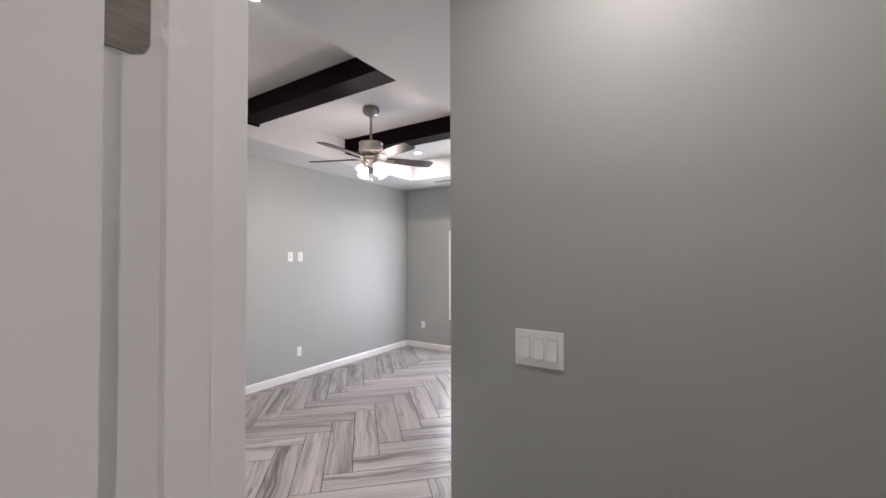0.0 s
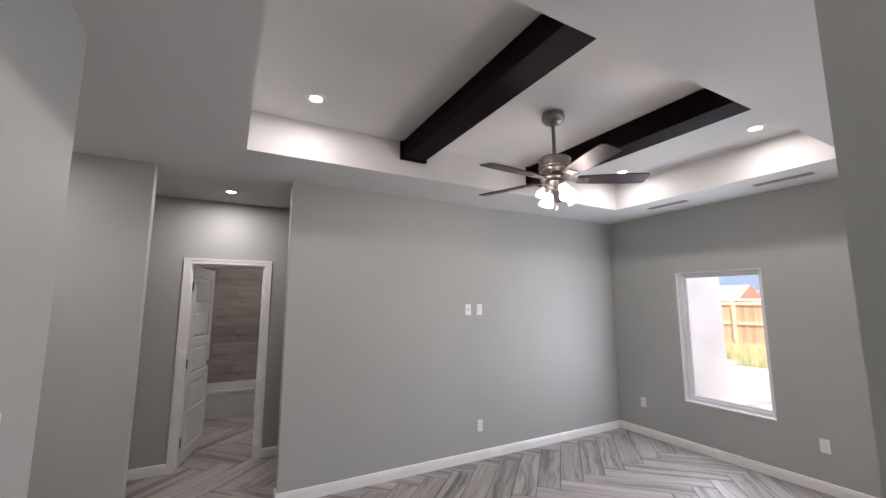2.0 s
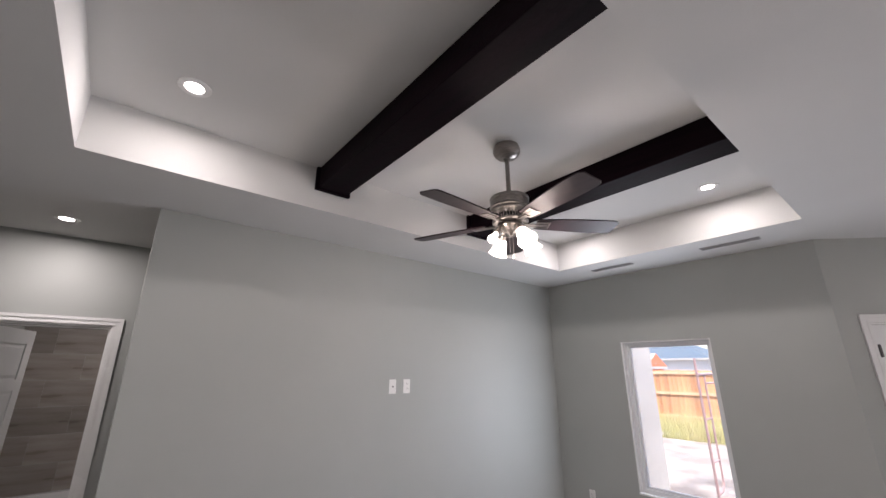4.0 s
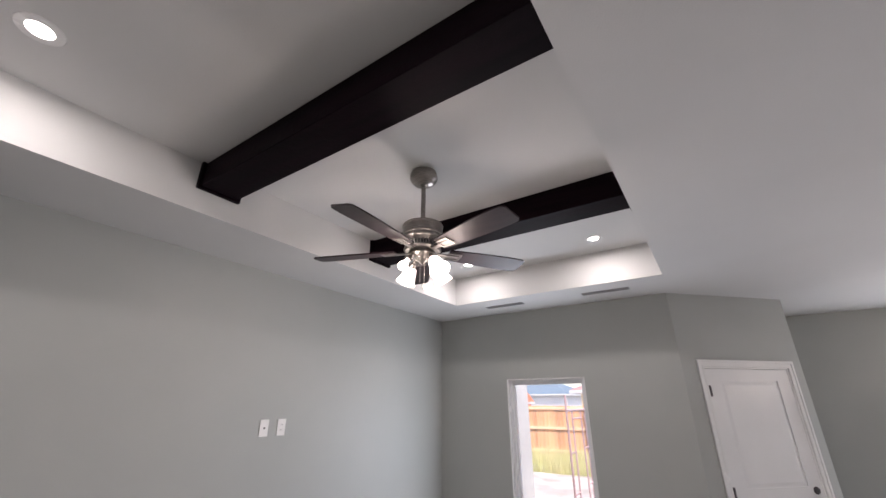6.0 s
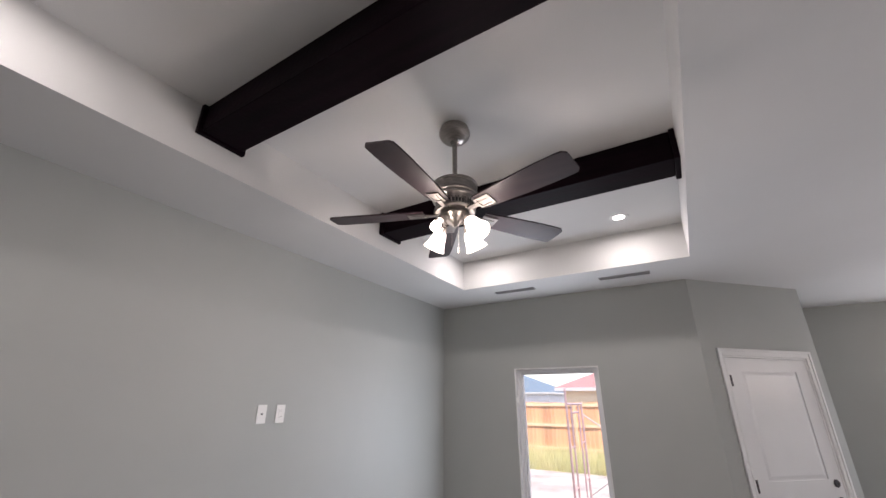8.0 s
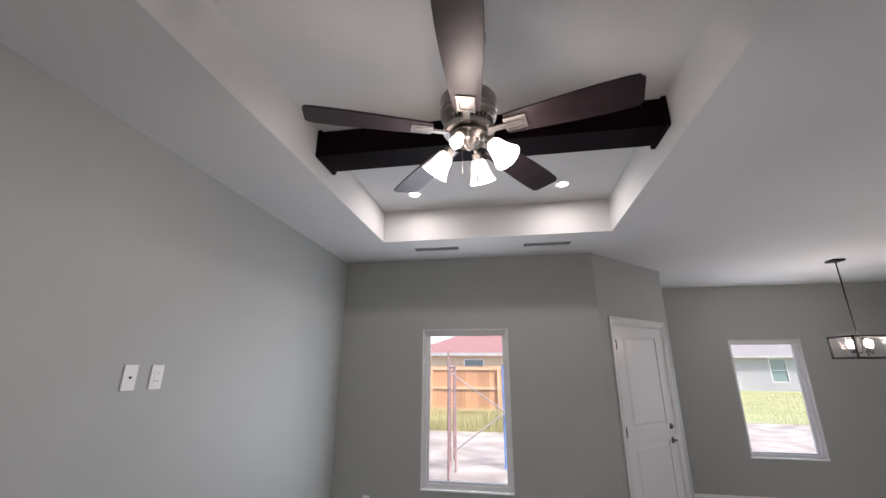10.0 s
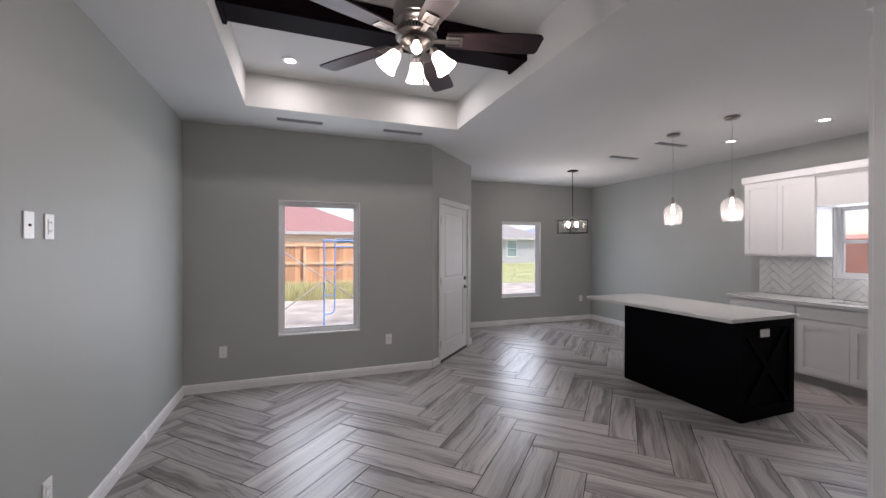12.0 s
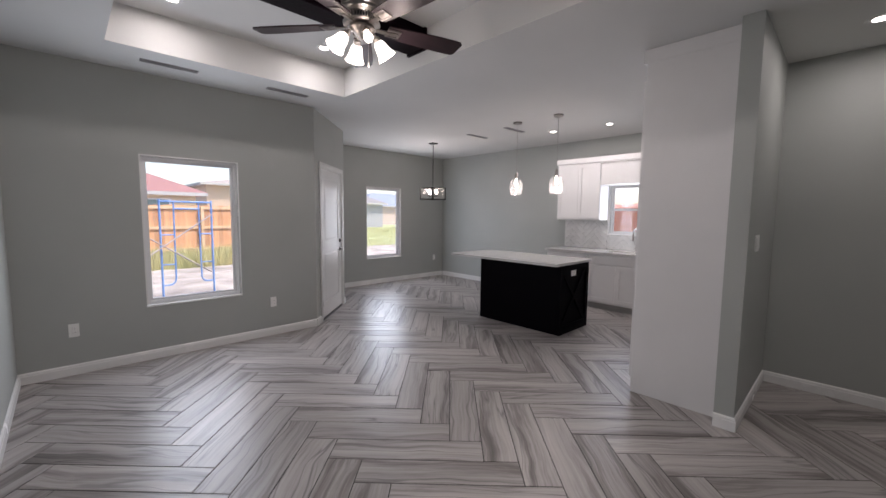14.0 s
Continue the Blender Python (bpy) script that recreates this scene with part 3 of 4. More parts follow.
# ---- windows ----
def window(name, m, w, h, label, rail=False):
    """Frame set in the opening; local x along the wall, y out of the room, z up, from the opening's lower corner."""
    o = thing(name, m, label, "window", kind="structure")
    f = 0.042
    part("window_frame", boxes((0, 0.055, 0, f, 0.125, h), (w - f, 0.055, 0, w, 0.125, h), (f, 0.055, 0, w - f, 0.125, f), (f, 0.055, h - f, w - f, 0.125, h),
                               (f, 0.08, f, f + 0.018, 0.115, h - f), (w - f - 0.018, 0.08, f, w - f, 0.115, h - f), (f + 0.018, 0.08, f, w - f - 0.018, 0.115, f + 0.018), (f + 0.018, 0.08, h - f - 0.018, w - f - 0.018, 0.115, h - f)), VINYL, o, "white vinyl window frame")
    part("window_return", boxes((0.0, 0.003, -0.0, 0.012, 0.055, h), (w - 0.012, 0.003, 0, w, 0.055, h), (0.012, 0.003, h - 0.012, w - 0.012, 0.055, h)), TRIM, o, "white painted window return")
    part("window_sill", boxes((0.0, -0.010, -0.004, w, 0.055, 0.012), bevel=0.002), TRIM, o, "thin white window sill")
    halves = [(f + 0.018, h - f - 0.018)]
    if rail:
        part("meeting_rail", boxes((f, 0.07, h / 2 - 0.02, w - f, 0.112, h / 2 + 0.02), bevel=0.002), VINYL, o)
        halves = [(f + 0.018, h / 2 - 0.02), (h / 2 + 0.02, h - f - 0.018)]
    for z0, z1 in halves:
        p = part("pane", boxes((f + 0.018, 0.096, z0, w - f - 0.018, 0.100, z1)), PANE, o)
        p.visible_shadow = False


window("window_1", pose(-2.76, 7.15, 0.525), 0.864, 1.463, "tall white-framed fixed window over a dirt yard")
window("window_2", pose(1.08, 9.23, 0.525), 0.877, 1.467, "tall white-framed window of the dining corner")
window("window_3", pose(3.20, 5.27, 1.14, 0, 0, -90), 0.91, 0.825, "small white-framed kitchen window with two sashes", rail=True)


# ---- doors ----
def casing(parent, w, h, cw=0.06, y0=0.0):
    """Moulded casing round an opening w x h."""
    bm = bmesh.new()
    for a, b, t in ((0.0, cw, 0.010), (cw * 0.62, cw, 0.017), (cw * 0.08, cw * 0.3, 0.0135)):
        e = 0.0003 * t * 100
        box(bm, -b, y0 - t, 0, -a - e, y0, h + b); box(bm, w + a + e, y0 - t, 0, w + b, y0, h + b); box(bm, -a - e, y0 - t, h + a + e, w + a + e, y0, h + b)
    return part("casing", bm, TRIM, parent, "moulded white door casing")


def jamb(parent, w, h, depth, stop):
    bm = boxes((0, 0, 0, 0.014, depth, h), (w - 0.014, 0, 0, w, depth, h), (0.014, 0, h - 0.014, w - 0.014, depth, h))
    for s in ((0.014, stop, 0, 0.026, stop + 0.035, h - 0.014), (w - 0.026, stop, 0, w - 0.014, stop + 0.035, h - 0.014), (0.026, stop, h - 0.026, w - 0.026, stop + 0.035, h - 0.014)):
        box(bm, *s)
    return part("jamb", bm, TRIM, parent, "white door jamb with stop")


def panel_leaf(w, h, t, panels, side=0.10):
    """Door leaf in x 0..w, y 0..t with raised panels (z0, z1) on both faces; side: width of the stiles."""
    zs = sorted({0, h, *(z for p in panels for z in p)})
    bm = boxes((0.002, 0.009, 0.002, w - 0.002, t - 0.009, h - 0.002))
    for y0, y1, s in ((0, 0.0092, 1), (t - 0.0092, t, -1)):
        cells(bm, [0, side, w - side, w], zs, y0, y1, [(side, w - side, a, b) for a, b in panels], Matrix(((1, 0, 0, 0), (0, 0, 1, 0), (0, 1, 0, 0), (0, 0, 0, 1))))
        for a, b in panels:
            yo, yi = (0.002, 0.0095) if s > 0 else (t - 0.002, t - 0.0095)
            g, k = 0.010, 0.036
            o = [(side + g, a + g), (w - side - g, a + g), (w - side - g, b - g), (side + g, b - g)]
            i = [(side + k, a + k), (w - side - k, a + k), (w - side - k, b - k), (side + k, b - k)]
            vo = [bm.verts.new((x, yi, z)) for x, z in o]
            vi = [bm.verts.new((x, yo, z)) for x, z in i]
            bm.faces.new(vi)
            for q in range(4):
                bm.faces.new([vo[q], vo[(q + 1) % 4], vi[(q + 1) % 4], vi[q]])
    bmesh.ops.recalc_face_normals(bm, faces=bm.faces)
    return bm


def lever(parent, x, y, z, way, s, metal=NICKEL):
    """Round rose and lever; s: side of the leaf it sticks out to; way: where the lever points."""
    o = part("handle", lathe(bmesh.new(), [(0.031, 0), (0.031, 0.006), (0.024, 0.010), (0.011, 0.012), (0.010, 0.045), (0.004, 0.047)], 24, Matrix.Translation((x, y, z)) @ Matrix.Rotation(radians(90 * -s), 4, "X")), metal, parent, "nickel lever handle", True)
    bm = bmesh.new()
    yy = y + s * 0.042
    rod(bm, (x, yy, z), (x + way * 0.06, yy + s * 0.003, z + 0.004), 0.0075)
    rod(bm, (x + way * 0.06, yy + s * 0.003, z + 0.004), (x + way * 0.11, yy, z - 0.006), 0.0065)
    part("lever", bm, metal, o, smooth=True)


def hinge(parent, x, y, z, material=NICKEL):
    bm = boxes((x - 0.018, y - 0.0015, z - 0.045, x + 0.018, y + 0.001, z + 0.045))
    rod(bm, (x, y - 0.005, z - 0.047), (x, y - 0.005, z + 0.047), 0.0055, 10)
    part("hinge", bm, material, parent, "metal butt hinge", True)


AGED = mat("dark_satin_metal", (0.12, 0.11, 0.11), 0.35, 1.0)
# back door in the diagonal wall
R2 = math.sqrt(0.5)
d1 = thing("door_1", pose(-1.017 + 0.222 * R2, 7.153 + 0.222 * R2, 0, 0, 0, 45), "closed white two-panel back door in a white casing", "door", kind="structure")
casing(d1, 0.896 + 0.05, 2.05, 0.062)
jamb(d1, 0.946, 2.05, E, 0.05)
leaf = part("door_leaf", panel_leaf(0.914, 2.005, 0.044, [(0.20, 0.88), (1.04, 1.90)], 0.14), DOORW, d1, "smooth white two-panel door leaf")
leaf.location = (0.016, 0.004, 0.028)
part("threshold", boxes((0.014, -0.010, 0, 0.932, 0.15, 0.026), bevel=0.002), mat("dark_threshold", (0.03, 0.025, 0.02), 0.4), d1, "dark metal threshold")
for z in (0.24, 1.04, 1.84):
    hinge(d1, 0.022, 0.004, z, AGED)
lever(d1, 0.86, 0.004, 0.905, -1, -1, AGED)
part("deadbolt", lathe(bmesh.new(), [(0.030, 0), (0.030, 0.008), (0.024, 0.014), (0.008, 0.015), (0.008, 0.024), (0.002, 0.025)], 24, Matrix.Translation((0.86, 0.004, 1.035)) @ Matrix.Rotation(radians(90), 4, "X")), AGED, d1, "round dark deadbolt", True)

# bathroom door, open inwards; local x runs along +y of the hall wall seen from the hall
d2 = thing("door_2", pose(-4.80, 2.10, 0, 0, 0, 90), "open white five-panel bathroom door in a white casing", "door", kind="structure")
casing(d2, 0.72, 2.045, 0.06)
jamb(d2, 0.72, 2.045, 0.115, 0.035)
five = [(0.13 + 0.372 * k, 0.13 + 0.372 * k + 0.285) for k in range(5)]
leaf = part("door_leaf", panel_leaf(0.685, 2.015, 0.035, five, 0.105), DOORW, d2, "white five-panel door leaf standing open")
leaf.matrix_local = pose(0.034, 0.104, 0.012, 0, 0, 75.5)
lever(leaf, 0.625, 0.0, 0.93, -1, -1)
lever(leaf, 0.625, 0.035, 0.93, -1, 1)
for z in (0.22, 1.0, 1.80):
    bm = boxes((-0.004, 0.002, z - 0.045, -0.0005, 0.034, z + 0.045))
    rod(bm, (-0.006, -0.003, z - 0.047), (-0.006, -0.003, z + 0.047), 0.0055, 10)
    part("hinge", bm, NICKEL, leaf, "nickel butt hinge", True)

# bedroom door beside the camera's start, open into the bedroom; local x runs along +x, y towards the bedroom
d3 = thing("door_3", pose(1.096, 1.90, 0, 0, 0, 180), "open white bedroom door in a moulded white casing", "door", kind="structure")
casing(d3, 0.80, 2.05, 0.06)
casing(d3, 0.80, 2.05, 0.06, y0=0.115 + 0.018)
jamb(d3, 0.80, 2.05, 0.115, 0.038)
leaf = part("door_leaf", panel_leaf(0.765, 2.015, 0.035, five, 0.105), DOORW, d3, "white five-panel door leaf standing open")
leaf.matrix_local = pose(0.782, 0.123, 0.012, 0, 0, 91)
for z in (0.22, 1.0, 1.785):
    part("hinge", prism(bmesh.new(), [(-0.052, 0.121), (-0.052, 0.094), (-0.048, 0.086), (-0.040, 0.082), (0.040, 0.082), (0.048, 0.086), (0.052, 0.094), (0.052, 0.121)], 0.7845, 0.7872, Matrix.Translation((0, 0, z)) @ Matrix(((0, 0, 1, 0), (0, 1, 0, 0), (1, 0, 0, 0), (0, 0, 0, 1)))), NICKEL, d3, "nickel hinge leaf")


# ---- plates ----
def plate(name, m, label, cat, gangs=1, kind="rocker"):
    """Wall plate; local x along the wall, y out of the wall towards the room is -y, z up, from its centre."""
    w = 0.07 + 0.046 * (gangs - 1)
    p = thing(name, m, label, cat)
    part("plate", boxes((-w / 2, -0.006, -0.0585, w / 2, 0, 0.0585), bevel=0.002, seg=2), PLATE, p)
    for g in range(gangs):
        x = (g - (gangs - 1) / 2) * 0.046
        if kind == "rocker":
            part("rocker_rim", boxes((x - 0.0175, -0.0068, -0.0345, x + 0.0175, -0.006, 0.0345)), mat("rim_grey", (0.5, 0.5, 0.49), 0.4) if "rim_grey" not in bpy.data.materials else bpy.data.materials["rim_grey"], p)
            bm = prism(bmesh.new(), [(-0.0325, -0.0072), (0.0325, -0.0072), (0.0325, -0.0085), (0.0, -0.0095), (-0.0325, -0.013)], -0.0155, 0.0155, Matrix.Translation((x, 0, 0)) @ Matrix(((0, 0, 1, 0), (0, 1, 0, 0), (1, 0, 0, 0), (0, 0, 0, 1))))
            part("rocker", bm, PLATE, p, "white rocker switch")
        elif kind == "outlet":
            part("outlet_face", boxes((x - 0.017, -0.0085, -0.034, x + 0.017, -0.0055, 0.034), bevel=0.001), PLATE, p)
            for z in (-0.019, 0.019):
                part("slots", boxes((x - 0.008, -0.0092, z - 0.005, x - 0.006, -0.0084, z + 0.005), (x + 0.006, -0.0092, z - 0.005, x + 0.008, -0.0084, z + 0.005)), SLOT, p)
        else:
            part("jack", lathe(bmesh.new(), [(0.006, 0), (0.006, 0.006), (0.003, 0.007)], 12, Matrix.Translation((x, -0.005, 0)) @ Matrix.Rotation(radians(90), 4, "X")), SLOT, p, "dark cable jack", True)
    for z in (-0.048, 0.048):
        part("screw", lathe(bmesh.new(), [(0.003, 0), (0.003, 0.001)], 8, Matrix.Translation((0 if gangs % 2 else 0.023, -0.0058, z)) @ Matrix.Rotation(radians(90), 4, "X")), PLATE, p)
    return p


plate("light_switch", pose(0.250, 2.928, 1.268), "white triple rocker switch plate on the sage-grey wall", "light switch", 3)
plate("light_switch", pose(-1.60, 1.90, 1.268, 0, 0, 180), "white double rocker switch plate on the hall wall", "light switch", 2)
plate("cable_plate", pose(-3.64, 4.778, 1.565, 0, 0, 90), "white cable jack plate at television height", "wall plate", 1, "jack")
plate("power_outlet", pose(-3.64, 4.925, 1.565, 0, 0, 90), "white outlet at television height beside the cable plate", "outlet", 1, "outlet")
plate("power_outlet", pose(-3.64, 4.912, 0.345, 0, 0, 90), "white outlet low on the television wall", "outlet", 1, "outlet")
for x in (-3.284, -1.561):
    plate("power_outlet", pose(x, 7.15, 0.398), "white outlet low beside the tall window", "outlet", 1, "outlet")
plate("power_outlet", pose(2.93, 9.23, 0.44), "white outlet low in the dining corner", "outlet", 1, "outlet")


# ---- kitchen ----
def shaker(bm, x0, x1, z0, z1, y=0.0, s=0.058, t=0.019):
    """Shaker front standing out of y to y - t."""
    cells(bm, [x0, x0 + s, x1 - s, x1], [z0, z0 + s, z1 - s, z1], y - t, y, [(x0 + s, x1 - s, z0 + s, z1 - s)], Matrix(((1, 0, 0, 0), (0, 0, 1, 0), (0, 1, 0, 0), (0, 0, 0, 1))))
    box(bm, x0 + s - 0.001, y - t + 0.010, z0 + s - 0.001, x1 - s + 0.001, y - 0.001, z1 - s + 0.001)
    return bm


def base_cabinet(y_left, w, doors, label):
    c = thing("base_cabinet", pose(2.618, y_left, 0, 0, 0, -90), label, "cabinet", "kitchen base cabinets")
    g = 0.0015
    part("body", boxes((g, 0, 0.10, w - g, 0.578, 0.866)), CABW, c)
    part("toe_kick", boxes((g, 0.06, 0, w - g, 0.075, 0.10)), varied("toe_kick_grey", (0.32, 0.31, 0.30), (0.38, 0.37, 0.36), 4) if "toe_kick_grey" not in bpy.data.materials else bpy.data.materials["toe_kick_grey"], c, "recessed grey toe kick")
    part("drawer_front", boxes((0.012, -0.019, 0.715, w - 0.012, 0, 0.835), bevel=0.002), CABW, c)
    dw = (w - 0.024) / doors
    for k in range(doors):
        part("door", shaker(bmesh.new(), 0.012 + k * dw + (0.0015 if k else 0), 0.012 + (k + 1) * dw - 0.0015, 0.13, 0.69), CABW, c, "white shaker cabinet door")
    return c


base_cabinet(6.03, 0.72, 1, "white shaker base cabinet at the dining end of the counter")
base_cabinet(5.31, 0.90, 2, "white shaker sink base cabinet with two doors")
base_cabinet(4.41, 0.72, 2, "white shaker base cabinet beside the sink base")
base_cabinet(3.69, 0.64, 1, "white shaker base cabinet by the end wall")

ct = thing("countertop", pose(2.88, 4.55, 0.866), "white speckled quartz countertop along the kitchen wall", "countertop")
part("slab", cells(bmesh.new(), [-0.305, -0.19, 0.16, 0.32], [-1.50, -0.15, 0.55, 1.50], 0.0, 0.031, [(-0.19, 0.16, -0.15, 0.55)], Matrix.Identity(4)), QUARTZ, ct)
sk = thing("sink", pose(2.865, 4.75, 0.866), "undermount stainless steel kitchen sink", "sink")
STEEL = varied("satin_steel", (0.45, 0.45, 0.45), (0.55, 0.55, 0.55), 20, 0.25, metal=1.0, rough_var=0.05)
part("basin", cells(cells(bmesh.new(), [-0.177, -0.165, 0.165, 0.177], [-0.352, -0.34, 0.34, 0.352], -0.18, -0.001, [(-0.165, 0.165, -0.34, 0.34)], Matrix.Identity(4)), [-0.165, 0.165], [-0.34, 0.34], -0.18, -0.172, [], Matrix.Identity(4)), STEEL, sk)
fc = thing("kitchen_faucet", pose(3.10, 4.75, 0.897), "tall brushed nickel pull-down gooseneck faucet", "faucet")
part("base", lathe(bmesh.new(), [(0.027, 0), (0.027, 0.006), (0.021, 0.012), (0.019, 0.10), (0.014, 0.11)], 24), NICKEL, fc, smooth=True)
bm = bmesh.new()
prev = Vector((0, 0, 0.10))
for k in range(17):
    a = math.pi * k / 16
    q = Vector((-0.085 + 0.085 * math.cos(a), 0, 0.27 + 0.085 * math.sin(a)))
    rod(bm, prev, q, 0.0125, 14)
    prev = q
part("gooseneck", bm, NICKEL, fc, smooth=True)
part("spray_head", lathe(bmesh.new(), [(0.012, 0.27), (0.016, 0.25), (0.018, 0.18), (0.014, 0.172)], 20, Matrix.Translation((-0.17, 0, 0))), NICKEL, fc, smooth=True)
bm = bmesh.new(); rod(bm, (0, -0.02, 0.07), (0.0, -0.05, 0.085), 0.007); rod(bm, (0, -0.05, 0.085), (0.0, -0.06, 0.15), 0.005)
part("handle", bm, NICKEL, fc, smooth=True)


def upper_cabinet(y_left, w, z0, z1, doors, label):
    c = thing("wall_cabinet", pose(2.888, y_left, 0, 0, 0, -90), label, "cabinet", "kitchen wall cabinets")
    part("body", boxes((0.001, 0, z0, w - 0.001, 0.308, z1)), CABW, c)
    dw = (w - 0.016) / max(doors, 1)
    for k in range(doors):
        part("door", shaker(bmesh.new(), 0.008 + k * dw + (0.0015 if k else 0), 0.008 + (k + 1) * dw - 0.0015, z0 + 0.025, z1 - 0.02, s=0.055), CABW, c, "white shaker cabinet door")
    part("crown", boxes((-0.02 if w > 0.7 and doors else 0.001, -0.035, z1 + 0.004, w - 0.001, 0.305, 2.385), (0.001, -0.02, z1 - 0.018, w - 0.001, -0.0192, z1 + 0.003)), CABW, c, "white crown board")
    return c


upper_cabinet(6.02, 0.75, 1.38, 2.30, 2, "tall white shaker wall cabinet beside the kitchen window")
upper_cabinet(5.269, 0.98, 1.945, 2.301, 0, "plain white bridge cabinet above the kitchen window")

pantry = thing("pantry_cabinet", pose(0.03, 3.047, 0), "full-height white cabinet with a plain painted side panel", "cabinet")
part("body", boxes((0, 0.003, 0, 0.75, 0.603, 2.63), bevel=0.002), CABW, pantry)
for k in range(2):
    bm = shaker(bmesh.new(), 0.01 + k * 0.366, 0.01 + (k + 1) * 0.366 - 0.002, 0.12, 2.5)
    bmesh.ops.transform(bm, matrix=Matrix.Translation((0.75, 0.603, 0)) @ Matrix.Rotation(math.pi, 4, "Z"), verts=bm.verts)
    part("door", bm, CABW, pantry, "tall white shaker door")
part("crown", boxes((0.0, 0.003, 2.6305, 0.75, 0.63, CZ - 0.001), bevel=0.002), CABW, pantry, "white filler board up to the ceiling")

isl = thing("kitchen_island", pose(0, 0, 0), "dark espresso island cabinet with a cross-braced end", "kitchen island")
ix0, ix1, iy0, iy1, ih = 0.925, 1.635, 4.835, 6.065, 0.853
part("body", boxes((ix0, iy0, 0.0, ix1, iy1, ih), bevel=0.002), ESPRESSO, isl)
part("end_frame", cells(bmesh.new(), [ix0 - 0.004, ix0 + 0.065, ix1 - 0.065, ix1 + 0.004], [0.0, 0.105, ih - 0.075, ih], iy0 - 0.02, iy0 - 0.0005, [(ix0 + 0.065, ix1 - 0.065, 0.105, ih - 0.075)], Matrix(((1, 0, 0, 0), (0, 0, 1, 0), (0, 1, 0, 0), (0, 0, 0, 1)))), ESPRESSO, isl, "dark end frame")
for s in (-1, 1):
    cx, cz, hx, hz = (ix0 + ix1) / 2, (0.105 + ih - 0.075) / 2, (ix1 - ix0) / 2 - 0.065, (ih - 0.075 - 0.105) / 2
    ang, ln = math.atan2(hz, hx), math.hypot(hx, hz)
    bm = boxes((-ln + 0.012, -0.016 - (0.0008 if s > 0 else 0), -0.026, ln - 0.012, -0.0005, 0.026), bevel=0.001)
    bmesh.ops.transform(bm, matrix=Matrix.Translation((cx, iy0, cz)) @ Matrix.Rotation(-s * ang, 4, "Y"), verts=bm.verts)
    part("cross_brace", bm, ESPRESSO, isl, "dark diagonal brace")
it = thing("island_top", pose(1.23, 5.655, ih), "thick white quartz slab overhanging the dark island", "countertop")
part("slab", boxes((-0.45, -0.86, 0, 0.45, 0.865, 0.032), bevel=0.003, seg=2), QUARTZ, it)
p = plate("power_outlet", pose(1.262, iy0 - 0.0005, 0.735, 0, 90, 0), "white outlet on the dark island end panel", "outlet", 1, "outlet")

# ---- bathroom ----
tub = thing("bathtub", pose(-7.05, 2.845, 0), "white alcove bathtub with a flat apron", "bathtub")
TUBM = mat("white_enamel", (0.75, 0.75, 0.75), 0.15)
part("shell", cells(cells(bmesh.new(), [-0.368, -0.29, 0.32, 0.40], [-0.845, -0.75, 0.75, 0.845], 0.12, 0.365, [(-0.29, 0.32, -0.75, 0.75)], Matrix.Identity(4)), [-0.29, 0.32], [-0.75, 0.75], 0.08, 0.12, [], Matrix.Identity(4)), TUBM, tub)
part("apron", boxes((0.37, -0.845, 0, 0.395, 0.845, 0.34), (0.385, -0.845, 0.33, 0.41, 0.845, 0.375), bevel=0.006, seg=2), TUBM, tub)
toi = thing("toilet", pose(-6.12, 3.18, 0), "white two-piece toilet beside the tub", "toilet")
bm = lathe(bmesh.new(), [(0.11, 0), (0.115, 0.03), (0.09, 0.12), (0.12, 0.26), (0.175, 0.36), (0.182, 0.395)], 28)
bmesh.ops.transform(bm, matrix=Matrix.Translation((0, -0.06, 0)) @ Matrix.Diagonal((1, 1.35, 1, 1)), verts=bm.verts)
part("bowl", bm, TUBM, toi, smooth=True)
bm = lathe(bmesh.new(), [(0.17, 0.396), (0.188, 0.40), (0.19, 0.415), (0.18, 0.43), (0.05, 0.435)], 28)
bmesh.ops.transform(bm, matrix=Matrix.Translation((0, -0.06, 0)) @ Matrix.Diagonal((1, 1.32, 1, 1)), verts=bm.verts)
part("seat", bm, TUBM, toi, smooth=True)
part("tank", boxes((-0.19, 0.155, 0.39, 0.19, 0.335, 0.74), bevel=0.02, seg=3), TUBM, toi, smooth=True)
part("tank_lid", boxes((-0.2, 0.145, 0.742, 0.2, 0.342, 0.775), bevel=0.008, seg=2), TUBM, toi, smooth=True)
part("foot", boxes((-0.09, 0.0, 0.0, 0.09, 0.25, 0.385), bevel=0.02, seg=2), TUBM, toi, smooth=True)


# ---- outside things ----
FENCE = varied("cedar_fence_boards", (0.56, 0.27, 0.13), (0.72, 0.41, 0.22), 2.2, 0.85, 0.3, 60, stretch=(6, 6, 0.5))
t_, b_, N_, L_ = nodes_of(FENCE)
oi_, hs_ = N_("ShaderNodeObjectInfo"), N_("ShaderNodeHueSaturation")
mr_ = N_("ShaderNodeMapRange"); mr_.inputs["To Min"].default_value, mr_.inputs["To Max"].default_value = 0.75, 1.2
L_(oi_.outputs["Random"], mr_.inputs[0]); L_(mr_.outputs[0], hs_.inputs["Value"])
L_(b_.inputs["Base Color"].links[0].from_socket, hs_.inputs["Color"]); L_(hs_.outputs[0], b_.inputs["Base Color"])
RAIL = varied("pale_fence_rail", (0.61, 0.415, 0.244), (0.732, 0.525, 0.342), 3, 0.85)
STUCCO = varied("white_stucco", (0.40, 0.40, 0.39), (0.47, 0.47, 0.46), 2, 0.9, 0.6, 90)


